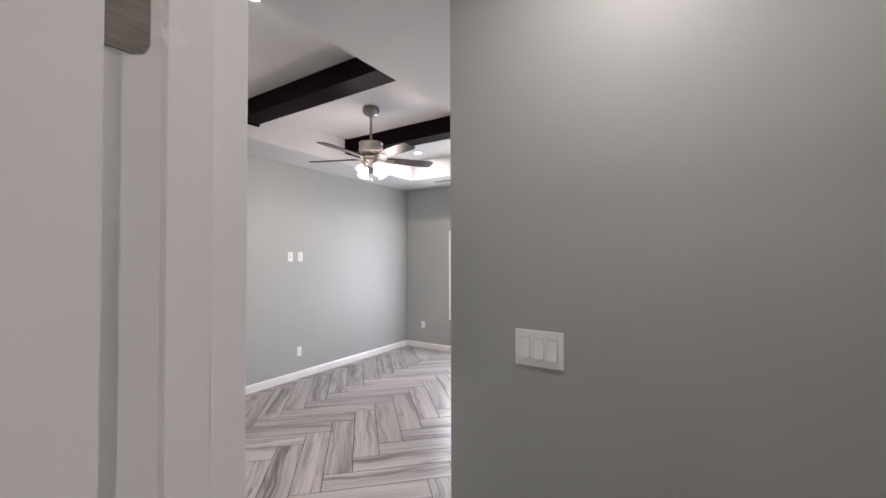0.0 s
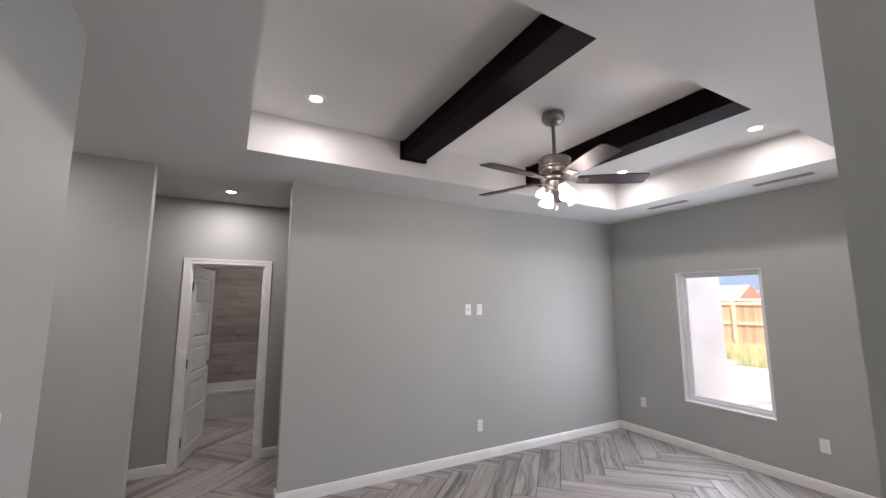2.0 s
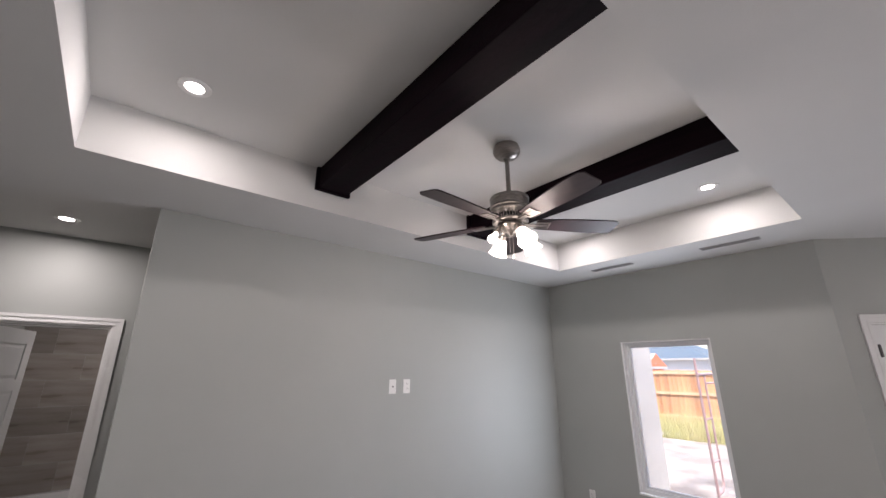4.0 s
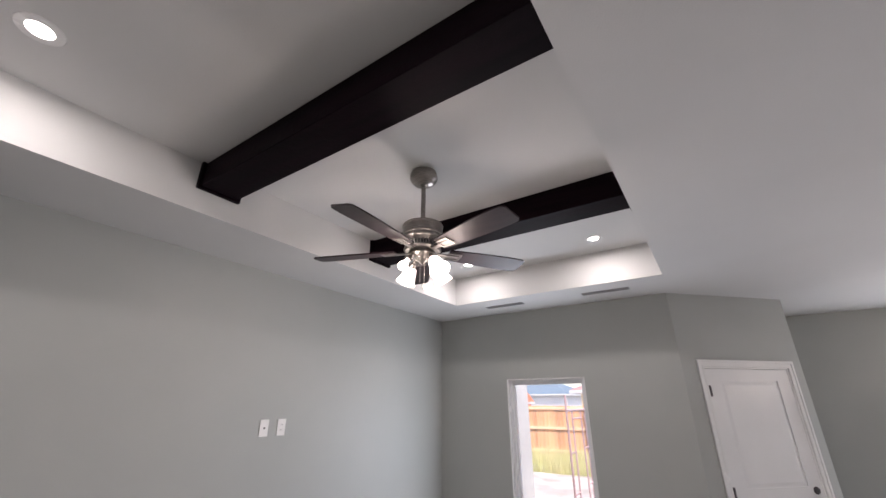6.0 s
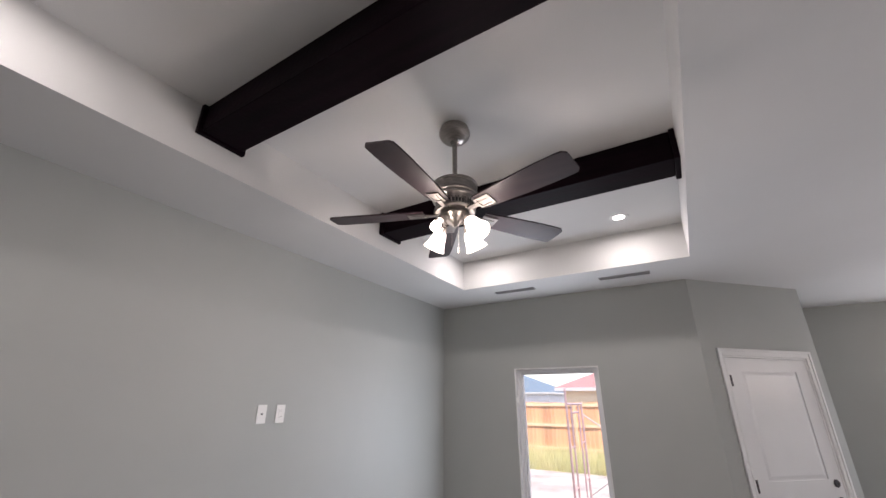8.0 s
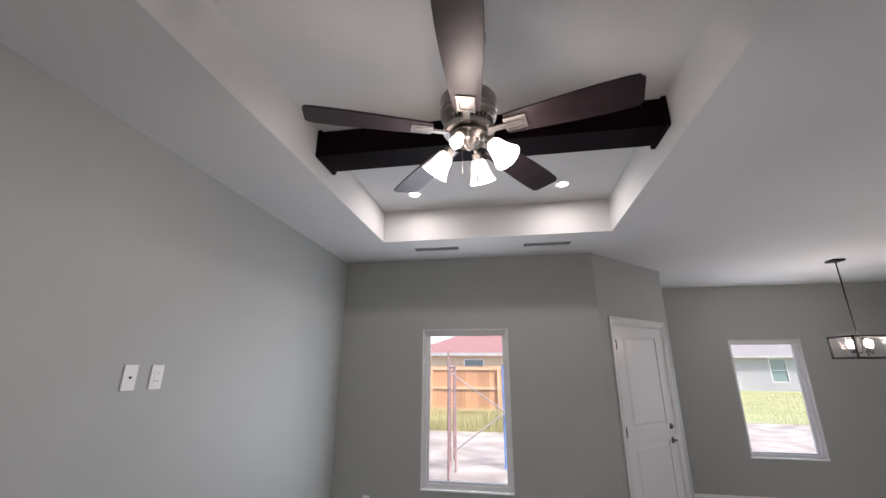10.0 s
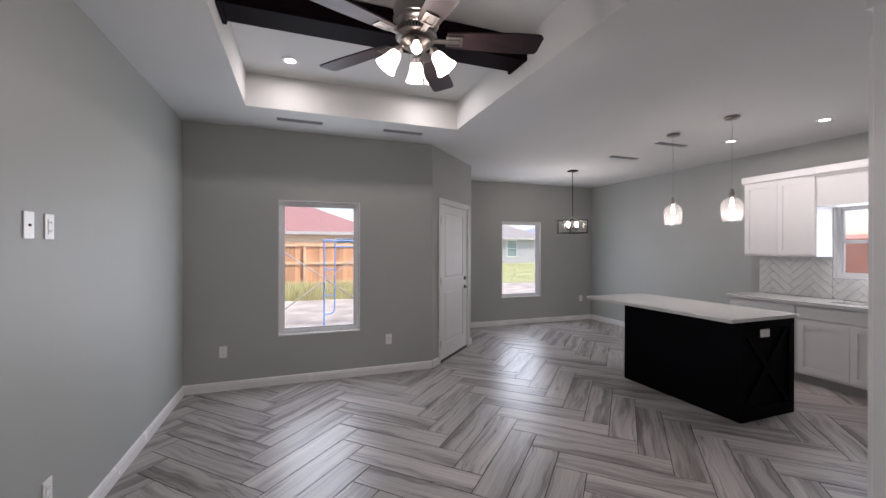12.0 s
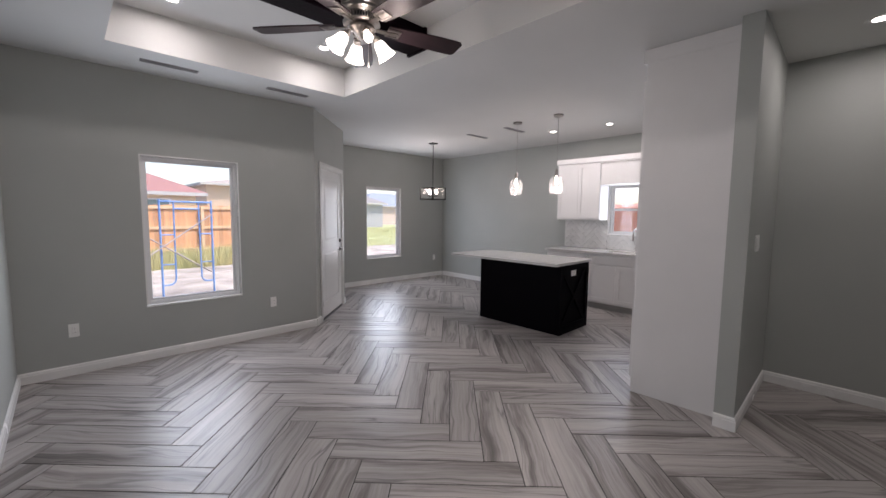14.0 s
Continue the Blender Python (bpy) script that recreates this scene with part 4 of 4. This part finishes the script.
def board_fence(m, n, h, label, post_gap=2.4):
    """Boards side by side along local x, rails and posts on the -y side."""
    f = thing("board_fence", m, label, "fence")
    me = None
    for k in range(n):
        if me is None:
            ob = part("slat", prism(bmesh.new(), [(0.003, 0), (0.137, 0), (0.137, 0.016), (0.003, 0.016)], 0.03, h), FENCE, f)
            me = ob.data
        else:
            ob = new("slat", me)
            ob.parent = f
        ob.location = (k * 0.14, 0.0, random.uniform(-0.02, 0.02))
    L = n * 0.14
    for z in (0.30, h * 0.57, h - 0.12):
        part("rail", boxes((0, -0.04, z, L, -0.001, z + 0.09)), RAIL, f, "pale horizontal fence rail")
    k = 0.6
    while k < L:
        part("post", boxes((k, -0.13, 0, k + 0.09, -0.041, h - 0.04)), RAIL, f, "pale square fence post")
        k += post_gap
    return f


board_fence(pose(-15.0, 17.9, -0.15, 0, 0, -0.8), 138, 1.80, "reddish cedar board fence with pale rails along the yard")
tagged(part("fence_beyond", prism(bmesh.new(), [(0, 0), (12, 0), (12, 0.1), (0, 0.1)], 0, 1.86, pose(9.5, -3.0, -0.15, 0, 0, 90)), varied("orange_painted_fence", (0.52, 0.17, 0.09), (0.62, 0.24, 0.13), 1.5, 0.85, 0.3, 30, stretch=(1, 8, 0.5))), "orange-red wooden fence beyond the kitchen window", "fence")


def tufts(name, label, n, x0, x1, y0, y1, h0, h1, z, material, seed):
    rng = np.random.RandomState(seed)
    P = np.stack([rng.uniform(x0, x1, n), rng.uniform(y0, y1, n)], 1)
    keep = np.array([noise.noise((p[0] * 0.7, p[1] * 0.9, seed)) > -0.25 for p in P])
    P = P[keep]
    n = len(P)
    a, hh, w = rng.uniform(0, math.tau, n), h0 + (h1 - h0) * rng.uniform(0, 1, n) ** 1.6, rng.uniform(0.003, 0.008, n)
    lean = rng.uniform(-0.4, 0.4, (n, 2)) * hh[:, None]
    dx, dy = np.cos(a) * w, np.sin(a) * w
    V = np.empty((n, 3, 3))
    V[:, 0] = np.stack([P[:, 0] - dx, P[:, 1] - dy, np.full(n, z)], 1)
    V[:, 1] = np.stack([P[:, 0] + dx, P[:, 1] + dy, np.full(n, z)], 1)
    V[:, 2] = np.stack([P[:, 0] + lean[:, 0], P[:, 1] + lean[:, 1], z + hh], 1)
    me = bpy.data.meshes.new(name)
    me.from_pydata(V.reshape(-1, 3).tolist(), [], np.arange(3 * n).reshape(-1, 3).tolist())
    me.materials.append(material)
    return tagged(new(name, me), label, "grass", kind="stuff")


GRASS = varied("dry_green_grass", (0.40, 0.42, 0.17), (0.62, 0.55, 0.29), 0.7, 0.9)
tufts("tall_grass", "tall dry green and yellow grass along the fence", 95000, -15, 3.4, 15.3, 17.8, 0.06, 0.62, -0.15, GRASS, 3)
tufts("lawn_grass", "short green grass beyond the dining window", 50000, 6.5, 26, 18.5, 39, 0.05, 0.22, -0.15, GRASS, 5)
LAWN = varied("lawn_soil", (0.26, 0.32, 0.14), (0.38, 0.40, 0.21), 0.5, 0.95, 0.5, 10)
structure("lawn", boxes((5.5, 19.0, -0.20, 45, 48, -0.14)), LAWN, "rough green lawn by the neighbouring house", "ground")
structure("lawn", boxes((-15, 16.4, -0.20, 4.4, 17.9, -0.141)), LAWN, "strip of grass at the foot of the fence", "ground")


def scaffold_frame(p0, p1, h, material, label):
    """Welded end frame standing between two feet."""
    a, b = Vector((*p0, 0)), Vector((*p1, 0))
    d = b - a
    L = d.length
    s = thing("scaffold", pose(a.x, a.y, -0.15, 0, 0, math.degrees(math.atan2(d.y, d.x))), label, "scaffold")
    r = 0.018
    q = L * 0.26
    for x in (0, L):
        part("post", rod(bmesh.new(), (x, 0, 0), (x, 0, h), r), material, s, smooth=True)
    part("top_bar", rod(bmesh.new(), (0, 0, h - 0.04), (L, 0, h - 0.04), r), material, s, smooth=True)
    part("lower_bar", rod(bmesh.new(), (q, 0, h - 0.17), (L - q, 0, h - 0.17), r * 0.8), material, s, smooth=True)
    for sgn, x0, xi in ((1, 0, q), (-1, L, L - q)):
        bm = bmesh.new()
        top = (xi, 0, h - 0.04)
        pts = [top, (xi - sgn * 0.01, 0, 0.36)]
        for k in range(1, 6):
            t = k / 5 * math.pi / 2
            pts.append((xi - sgn * (0.01 + (q - 0.03) * 0.5 * (1 - math.cos(t))), 0, 0.36 - 0.12 * math.sin(t)))
        pts.append((x0, 0, 0.24))
        for u, v in zip(pts, pts[1:]):
            rod(bm, u, v, r * 0.8, 8)
        part("inner_leg", bm, material, s, smooth=True)
        for z in (0.62, 1.17):
            part("rung", rod(bmesh.new(), (x0, 0, z), (xi, 0, z), r * 0.7, 8), material, s, smooth=True)
    return s


BLUEP = varied("blue_scaffold_paint", (0.10, 0.25, 0.62), (0.20, 0.36, 0.70), 8, 0.5)
MAUVE = varied("faded_mauve_paint", (0.34, 0.22, 0.23), (0.46, 0.32, 0.32), 8, 0.6)
GALV = varied("galvanised_tube", (0.38, 0.34, 0.33), (0.48, 0.43, 0.42), 12, 0.5, metal=0.4)
scaffold_frame((-2.06, 11.12), (-1.20, 11.25), 1.82, BLUEP, "blue-painted steel scaffold frame standing in the yard")
scaffold_frame((-2.86, 9.50), (-2.93, 10.78), 1.82, MAUVE, "faded mauve steel scaffold frame standing in the yard")
br = thing("scaffold_braces", pose(0, 0, 0), "pair of crossed thin grey scaffold braces", "scaffold")
part("brace_bar", rod(bmesh.new(), (-2.93, 10.78, 0.20), (-1.20, 11.22, 1.40), 0.013, 8), GALV, br, smooth=True)
part("brace_bar", rod(bmesh.new(), (-2.92, 10.79, 1.45), (-1.22, 11.28, 0.25), 0.013, 8), GALV, br, smooth=True)
part("guard_post", rod(bmesh.new(), (-2.86, 9.50, 1.67), (-2.86, 9.50, 1.86), 0.017, 8), MAUVE, br, smooth=True)
structure("patio_wall", boxes((-4.02, 7.314, -0.15, -3.66, 9.92, 2.95)), STUCCO, "white stucco wing wall beside the patio", "wall")


def house(m, w, d, eave, ridge, roof_c, wall_c, label, windows=(), hip=True, over=0.45):
    """Hip-roofed one-storey house; local x along the front, front face at y = 0. windows: (x, z0, width, height)."""
    h = thing("house", m, label, "house")
    n = "_" + label.split()[0].lower()
    WM = varied("house_wall" + n, wall_c, tuple(min(1, c * 1.12) for c in wall_c), 1.0, 0.9)
    RM = varied("roof_shingle" + n, roof_c, tuple(c * 1.2 for c in roof_c), 5, 0.95, 0.8, 25)
    part("wall", cells(bmesh.new(), [0, w] + [v for x in windows for v in (x[0], x[0] + x[2])], [0, eave] + [v for x in windows for v in (x[1], x[1] + x[3])], 0, 0.2,
                       [(x[0], x[0] + x[2], x[1], x[1] + x[3]) for x in windows], Matrix(((1, 0, 0, 0), (0, 0, 1, 0), (0, 1, 0, 0), (0, 0, 0, 1)))), WM, h)
    part("wall", boxes((0, 0.201, 0, 0.2, d, eave), (w - 0.2, 0.201, 0, w, d, eave), (0.2, d - 0.2, 0, w - 0.2, d, eave)), WM, h)
    o, k = over, (min(d, w) / 2 + over if hip else 0.0)
    bm = bmesh.new()
    lo = [bm.verts.new(p) for p in ((-o, -o, eave), (w + o, -o, eave), (w + o, d + o, eave), (-o, d + o, eave))]
    up = [bm.verts.new(p) for p in ((-o, -o, eave + 0.16), (w + o, -o, eave + 0.16), (w + o, d + o, eave + 0.16), (-o, d + o, eave + 0.16))]
    r0, r1 = bm.verts.new((-o + k, d / 2, ridge)), bm.verts.new((w + o - k, d / 2, ridge))
    bm.faces.new([up[0], up[1], r1, r0]); bm.faces.new([up[2], up[3], r0, r1]); bm.faces.new([up[1], up[2], r1]); bm.faces.new([up[3], up[0], r0]); bm.faces.new(lo[::-1])
    for q in range(4):
        bm.faces.new([lo[q], lo[(q + 1) % 4], up[(q + 1) % 4], up[q]])
    bmesh.ops.recalc_face_normals(bm, faces=bm.faces)
    roof = part("roof", bm, RM, h, "shingled roof")
    if not hip:
        roof.data.materials.append(WM)
        for p in roof.data.polygons:
            if len(p.vertices) == 3:
                p.material_index = 1
    part("fascia", boxes((-o - 0.02, -o - 0.03, eave - 0.02, w + o + 0.02, -o - 0.001, eave + 0.15), (-o - 0.03, -o, eave - 0.02, -o - 0.001, d + o, eave + 0.15), (w + o + 0.001, -o, eave - 0.02, w + o + 0.03, d + o, eave + 0.15)), STUCCO, h, "white fascia board")
    for x, z, a, b in windows:
        wn_ = part("window", boxes((x - 0.06, -0.03, z - 0.06, x, 0.05, z + b + 0.06), (x + a, -0.03, z - 0.06, x + a + 0.06, 0.05, z + b + 0.06), (x, -0.03, z - 0.06, x + a, 0.05, z), (x, -0.03, z + b, x + a, 0.05, z + b + 0.06), (x, -0.02, z + b / 2 - 0.02, x + a, 0.04, z + b / 2 + 0.02)), VINYL, h, "white framed window")
        part("pane", boxes((x, 0.06, z, x + a, 0.08, z + b)), mat("dim_glass", (0.20, 0.28, 0.28), 0.15) if "dim_glass" not in bpy.data.materials else bpy.data.materials["dim_glass"], wn_)
    return h


house(pose(-7.3, 26.4, -0.15), 9.0, 7.2, 2.42, 4.40, (0.25, 0.13, 0.125), (0.62, 0.50, 0.34), "Red-roofed tan one-storey house behind the fence", ((2.75, 1.1, 1.05, 1.08), (6.8, 1.1, 1.05, 1.08)))
house(pose(4.2, 35.0, -0.15), 9.0, 8.0, 3.55, 4.5, (0.30, 0.27, 0.25), (0.52, 0.40, 0.30), "Beige house with a low grey roof behind the fence", ((2.2, 1.4, 0.9, 1.6),))
house(pose(8.0, 40.5, -0.15), 15.5, 10.0, 2.62, 5.3, (0.20, 0.195, 0.195), (0.34, 0.35, 0.37), "Grey one-storey house with a grey hip roof", ((10.9, 0.75, 1.15, 1.75), (3.0, 0.75, 1.15, 1.75)))
house(pose(28.0, 52.0, -0.15), 14.0, 10.0, 2.6, 4.9, (0.20, 0.24, 0.32), (0.5, 0.42, 0.34), "Tan house with a blue-grey roof far beyond the lawn")
house(pose(-37.0, 50.0, -0.15), 21.6, 10.0, 2.75, 5.3, (0.085, 0.125, 0.165), (0.50, 0.50, 0.50), "Pale house with a blue-grey roof behind the fence")
house(pose(-20.3, 33.0, -0.15), 6.2, 3.0, 1.85, 2.95, (0.44, 0.36, 0.29), (0.55, 0.16, 0.08), "Small orange shed with a pale tan roof behind the fence", hip=False, over=0.2)
house(pose(26.0, -6.0, -0.15, 0, 0, 0), 10.0, 26.0, 2.0, 3.0, (0.34, 0.16, 0.12), (0.5, 0.4, 0.35), "Red-roofed house far beyond the kitchen window")


# ---- herringbone pieces: floor planks, wall tiles ----
def clip(poly, a, b, c):
    """Keep the part of the polygon where a x + b y <= c."""
    out = []
    for p, q in zip(poly, poly[1:] + poly[:1]):
        dp, dq = a * p[0] + b * p[1] - c, a * q[0] + b * q[1] - c
        if dp <= 0:
            out.append(p)
        if dp * dq < 0:
            t = dp / (dp - dq)
            out.append((p[0] + t * (q[0] - p[0]), p[1] + t * (q[1] - p[1])))
    return out


def herringbone(L, W, x0, y0, box_, along="y"):
    """Corner, direction angle of every plank of a 45 degree herringbone whose spines run along y through (x0, y0)."""
    r = math.sqrt(0.5)
    u, v = Vector((-r, r)), Vector((r, r))
    n0, n1 = int((box_[1] - box_[0]) / (L * 2 * r)) + 4, int((box_[3] - box_[2]) / (W * 2 * r)) + 8
    for j in range(-n0, n0 + 1):
        for i in range(-n1, n1 + 1):
            o = Vector((x0, y0)) + (u - v) * L * j + (u + v) * W * i
            for c, ang in ((o, 135), (o - u * W, 45)):
                d = Vector((math.cos(radians(ang)), math.sin(radians(ang))))
                e = v if ang == 135 else u
                mid = c + d * L / 2 + e * W / 2
                if box_[0] - L < mid.x < box_[1] + L and box_[2] - L < mid.y < box_[3] + L:
                    yield c, d, e, mid


def inset(poly, g):
    n = len(poly)
    area = sum(p[0] * q[1] - q[0] * p[1] for p, q in zip(poly, poly[1:] + poly[:1]))
    s = 1 if area > 0 else -1
    out = poly
    for p, q in zip(poly, poly[1:] + poly[:1]):
        dx, dy = q[0] - p[0], q[1] - p[1]
        l = math.hypot(dx, dy)
        if l < 1e-6:
            continue
        a, b = dy / l * s, -dx / l * s
        out = clip(out, a, b, a * p[0] + b * p[1] - g)
        if len(out) < 3:
            return []
    return out


def piece_bm(poly, z0, z1, ch=0.0012):
    bm = bmesh.new()
    top = inset(poly, ch)
    if len(top) != len(poly):
        top = poly
    rings = [[bm.verts.new((x, y, z)) for x, y in P] for P, z in ((poly, z0), (poly, z1 - ch), (top, z1))]
    n = len(poly)
    for a, b in zip(rings, rings[1:]):
        for k in range(n):
            bm.faces.new([a[k], a[(k + 1) % n], b[(k + 1) % n], b[k]])
    bm.faces.new(rings[2]); bm.faces.new(rings[0][::-1])
    bmesh.ops.recalc_face_normals(bm, faces=bm.faces)
    uv = bm.loops.layers.uv.new("plank")
    for f in bm.faces:
        for l in f.loops:
            l[uv].uv = (l.vert.co.x, l.vert.co.y)
    return bm


def quad(c, d, e, L, W):
    return [(c.x, c.y), (c.x + d.x * L, c.y + d.y * L), (c.x + d.x * L + e.x * W, c.y + d.y * L + e.y * W), (c.x + e.x * W, c.y + e.y * W)]


FLOOR = bpy.data.objects["floor"]
PL, PW, GAP = 0.926, 0.2040, 0.0028
full = None
rest = bmesh.new()
rest.loops.layers.uv.new("plank")
cands = []
for c, d, e, mid in herringbone(PL, PW, -1.582, 4.451, (-7.42, 3.2, -2.4, 9.23)):
    if mid.x > 3.6 or mid.x < -7.7 or mid.y < -2.7 or mid.y > 9.6:
        continue
    if mid.y > 7.7 and mid.x < -0.3 - max(0.0, 8.1 - mid.y) - 0.3:
        continue
    if (mid.x < -5.2 and not 1.5 < mid.y < 4.2) or (mid.x < -1.95 and mid.y < -1.1) or (mid.x < -3.4 and mid.y > 7.7):
        continue
    cands.append((c, d, e, mid))
near = sorted(cands, key=lambda q: (q[3].x + 1.4) ** 2 + (q[3].y - 4.7) ** 2 if q[3].y > 1.8 else 1e3)
for k, (c, d, e, mid) in enumerate(near):
    poly = quad(c, d, e, PL, PW)
    cut = poly
    bath = mid.x < -4.4 and 1.75 < mid.y < 3.95
    for a, b, lim, use in ((-1, 0, 4.90, mid.x < -4.3 and not bath), (0, 1, 3.80, mid.x < -4.6 and bath), (0, -1, -1.90, mid.x < -4.6 and bath), (0, -1, 0.70, mid.x < -1.9 and mid.y < 0.0),
                           (0, 1, 9.30, mid.y > 8.5), (1, 0, 3.27, mid.x > 2.5), (0, 1, 7.31, mid.y > 6.5 and mid.x < -1.1), (-R2, R2, (8.10 + 0.07) * R2 + 0.06, -0.8 < mid.x < -0.35 and 7.3 < mid.y < 8.9),
                           (-1, 0, 7.50, mid.x < -6.8), (0, -1, 2.46, mid.y < -1.8), (-1, 0, 0.15, mid.y > 8.5 and mid.x < 0.7)):
        if use and len(cut) > 2:
            cut = clip(cut, a, b, lim)
    if len(cut) < 3:
        continue
    # to the plank's own axes
    loc = inset([((x - c.x) * d.x + (y - c.y) * d.y - PL / 2, (x - c.x) * e.x + (y - c.y) * e.y - PW / 2) for x, y in cut], GAP)
    if len(loc) < 3:
        continue
    m = Matrix(((d.x, e.x, 0, mid.x), (d.y, e.y, 0, mid.y), (0, 0, 1, random.uniform(-0.0003, 0.0003)), (0, 0, 0, 1)))
    if d.x * e.y - d.y * e.x < 0:
        m = m @ Matrix.Diagonal((1, -1, 1, 1))
        loc = [(x, -y) for x, y in loc]
    if k < 300:
        if cut is poly and full is not None:
            ob = new("plank", full)
            ob.parent = FLOOR
        else:
            ob = part("plank", piece_bm(loc, -0.0028, 0.0), PLANK, FLOOR)
            if cut is poly:
                full = ob.data
        ob.matrix_local = m
    else:
        q = piece_bm(loc, -0.0028, 0.0)
        bmesh.ops.transform(q, matrix=m, verts=q.verts)
        me = bpy.data.meshes.new("tmp")
        q.to_mesh(me); q.free()
        rest.from_mesh(me)
        bpy.data.meshes.remove(me)
tagged(part("planks", rest, PLANK, FLOOR), kind="stuff")

# backsplash: glossy white tiles in the same pattern, in a grey grout bed
SPLASH = varied("marbled_white_tile", (0.60, 0.60, 0.59), (0.74, 0.74, 0.73), 5, 0.18, rough_var=0.05)
BG = varied("backsplash_grout", (0.11, 0.11, 0.11), (0.15, 0.15, 0.15), 10, 0.9)
MS = Matrix(((0, 0, -1, 3.1995), (-1, 0, 0, 6.03), (0, 1, 0, 0.898), (0, 0, 0, 1)))
regions = ((0.0, 0.76, 0.0, 0.482), (0.76, 1.67, 0.0, 0.236), (1.67, 2.98, 0.0, 0.482))
bm = bmesh.new()
for a, b, c0, c1 in regions:
    box(bm, a, c0, 0.0, b, c1, 0.004)
bmesh.ops.transform(bm, matrix=MS, verts=bm.verts)
bs = structure("backsplash", bm, BG, "white herringbone tile backsplash with grey grout", "backsplash")
TL, TW = 0.305, 0.0765
for c, d, e, mid in herringbone(TL, TW, 0.33, 0.02, (0, 2.98, 0, 0.482)):
    for a, b, c0, c1 in regions:
        P = quad(c, d, e, TL - 0, TW)
        for q in ((-1, 0, -a), (1, 0, b), (0, -1, -c0), (0, 1, c1)):
            P = clip(P, *q)
            if len(P) < 3:
                break
        if len(P) < 3:
            continue
        P = inset(P, 0.0016)
        if len(P) < 3 or abs(sum(p[0] * q[1] - q[0] * p[1] for p, q in zip(P, P[1:] + P[:1]))) < 0.0003:
            continue
        cx, cy = sum(p[0] for p in P) / len(P), sum(p[1] for p in P) / len(P)
        ob = part("tile", piece_bm([(x - cx, y - cy) for x, y in P], 0.0035, 0.0085, 0.001), SPLASH, bs)
        ob.matrix_local = MS @ Matrix.Translation((cx, cy, random.uniform(-0.0003, 0.0003)))

# bathroom wall tiles
BT = varied("taupe_wall_tile", (0.22, 0.19, 0.17), (0.34, 0.31, 0.29), 1.6, 0.3, rough_var=0.08, stretch=(1, 1, 7))
t_, b_, N_, L_ = nodes_of(BT)
oi_, hs_ = N_("ShaderNodeObjectInfo"), N_("ShaderNodeHueSaturation")
mr_ = N_("ShaderNodeMapRange"); mr_.inputs["To Min"].default_value, mr_.inputs["To Max"].default_value = 0.8, 1.2
L_(oi_.outputs["Random"], mr_.inputs[0]); L_(mr_.outputs[0], hs_.inputs["Value"])
L_(b_.inputs["Base Color"].links[0].from_socket, hs_.inputs["Color"]); L_(hs_.outputs[0], b_.inputs["Base Color"])
wb = bpy.data.objects["wall_bath_back"]
for r in range(7):
    z = 0.368 + r * 0.305
    y = 2.0 - (0.305 if r % 2 else 0.0)
    while y < 3.69:
        a, b = max(y, 2.003) + 0.001, min(y + 0.61, 3.687) - 0.001
        for y0, y1, z0, z1 in ([(a, b, z, z + 0.303)] if not (b > 3.04 and a < 3.36 and z + 0.303 > 1.23 and z < 1.62) else
                               [(a, min(b, 3.038), z, z + 0.303), (max(a, 3.362), b, z, z + 0.303), (max(a, 3.04), min(b, 3.36), z, min(z + 0.303, 1.228)), (max(a, 3.04), min(b, 3.36), max(z, 1.622), z + 0.303)]):
            if y1 - y0 > 0.02 and z1 - z0 > 0.02:
                ob = part("tile", boxes((0, -(y1 - y0) / 2, 0, 0.009, (y1 - y0) / 2, z1 - z0)), BT, wb)
                ob.location = (-7.419, (y0 + y1) / 2, z0)
        y += 0.61
ni = thing("shower_niche", pose(-7.418, 3.20, 1.23), "shallow shower niche lined with black and white mosaic", "shower niche")
part("frame", boxes((0, -0.159, 0.001, 0.011, -0.147, 0.389), (0, 0.147, 0.001, 0.011, 0.159, 0.389), (0, -0.147, 0.001, 0.011, 0.147, 0.013), (0, -0.147, 0.377, 0.011, 0.147, 0.389)), TRIM, ni)
MD, ML = mat("mosaic_dark", (0.03, 0.03, 0.035), 0.2), mat("mosaic_pale", (0.6, 0.6, 0.6), 0.2)
for dark in (True, False):
    bm = bmesh.new()
    for i in range(12):
        for j in range(15):
            if (random.Random(i * 31 + j).random() < 0.42) == dark:
                box(bm, 0, -0.146 + i * 0.0243, 0.014 + j * 0.0242, 0.004, -0.1235 + i * 0.0243, 0.0365 + j * 0.0242)
    part("dark_mosaic" if dark else "pale_mosaic", bm, MD if dark else ML, ni)
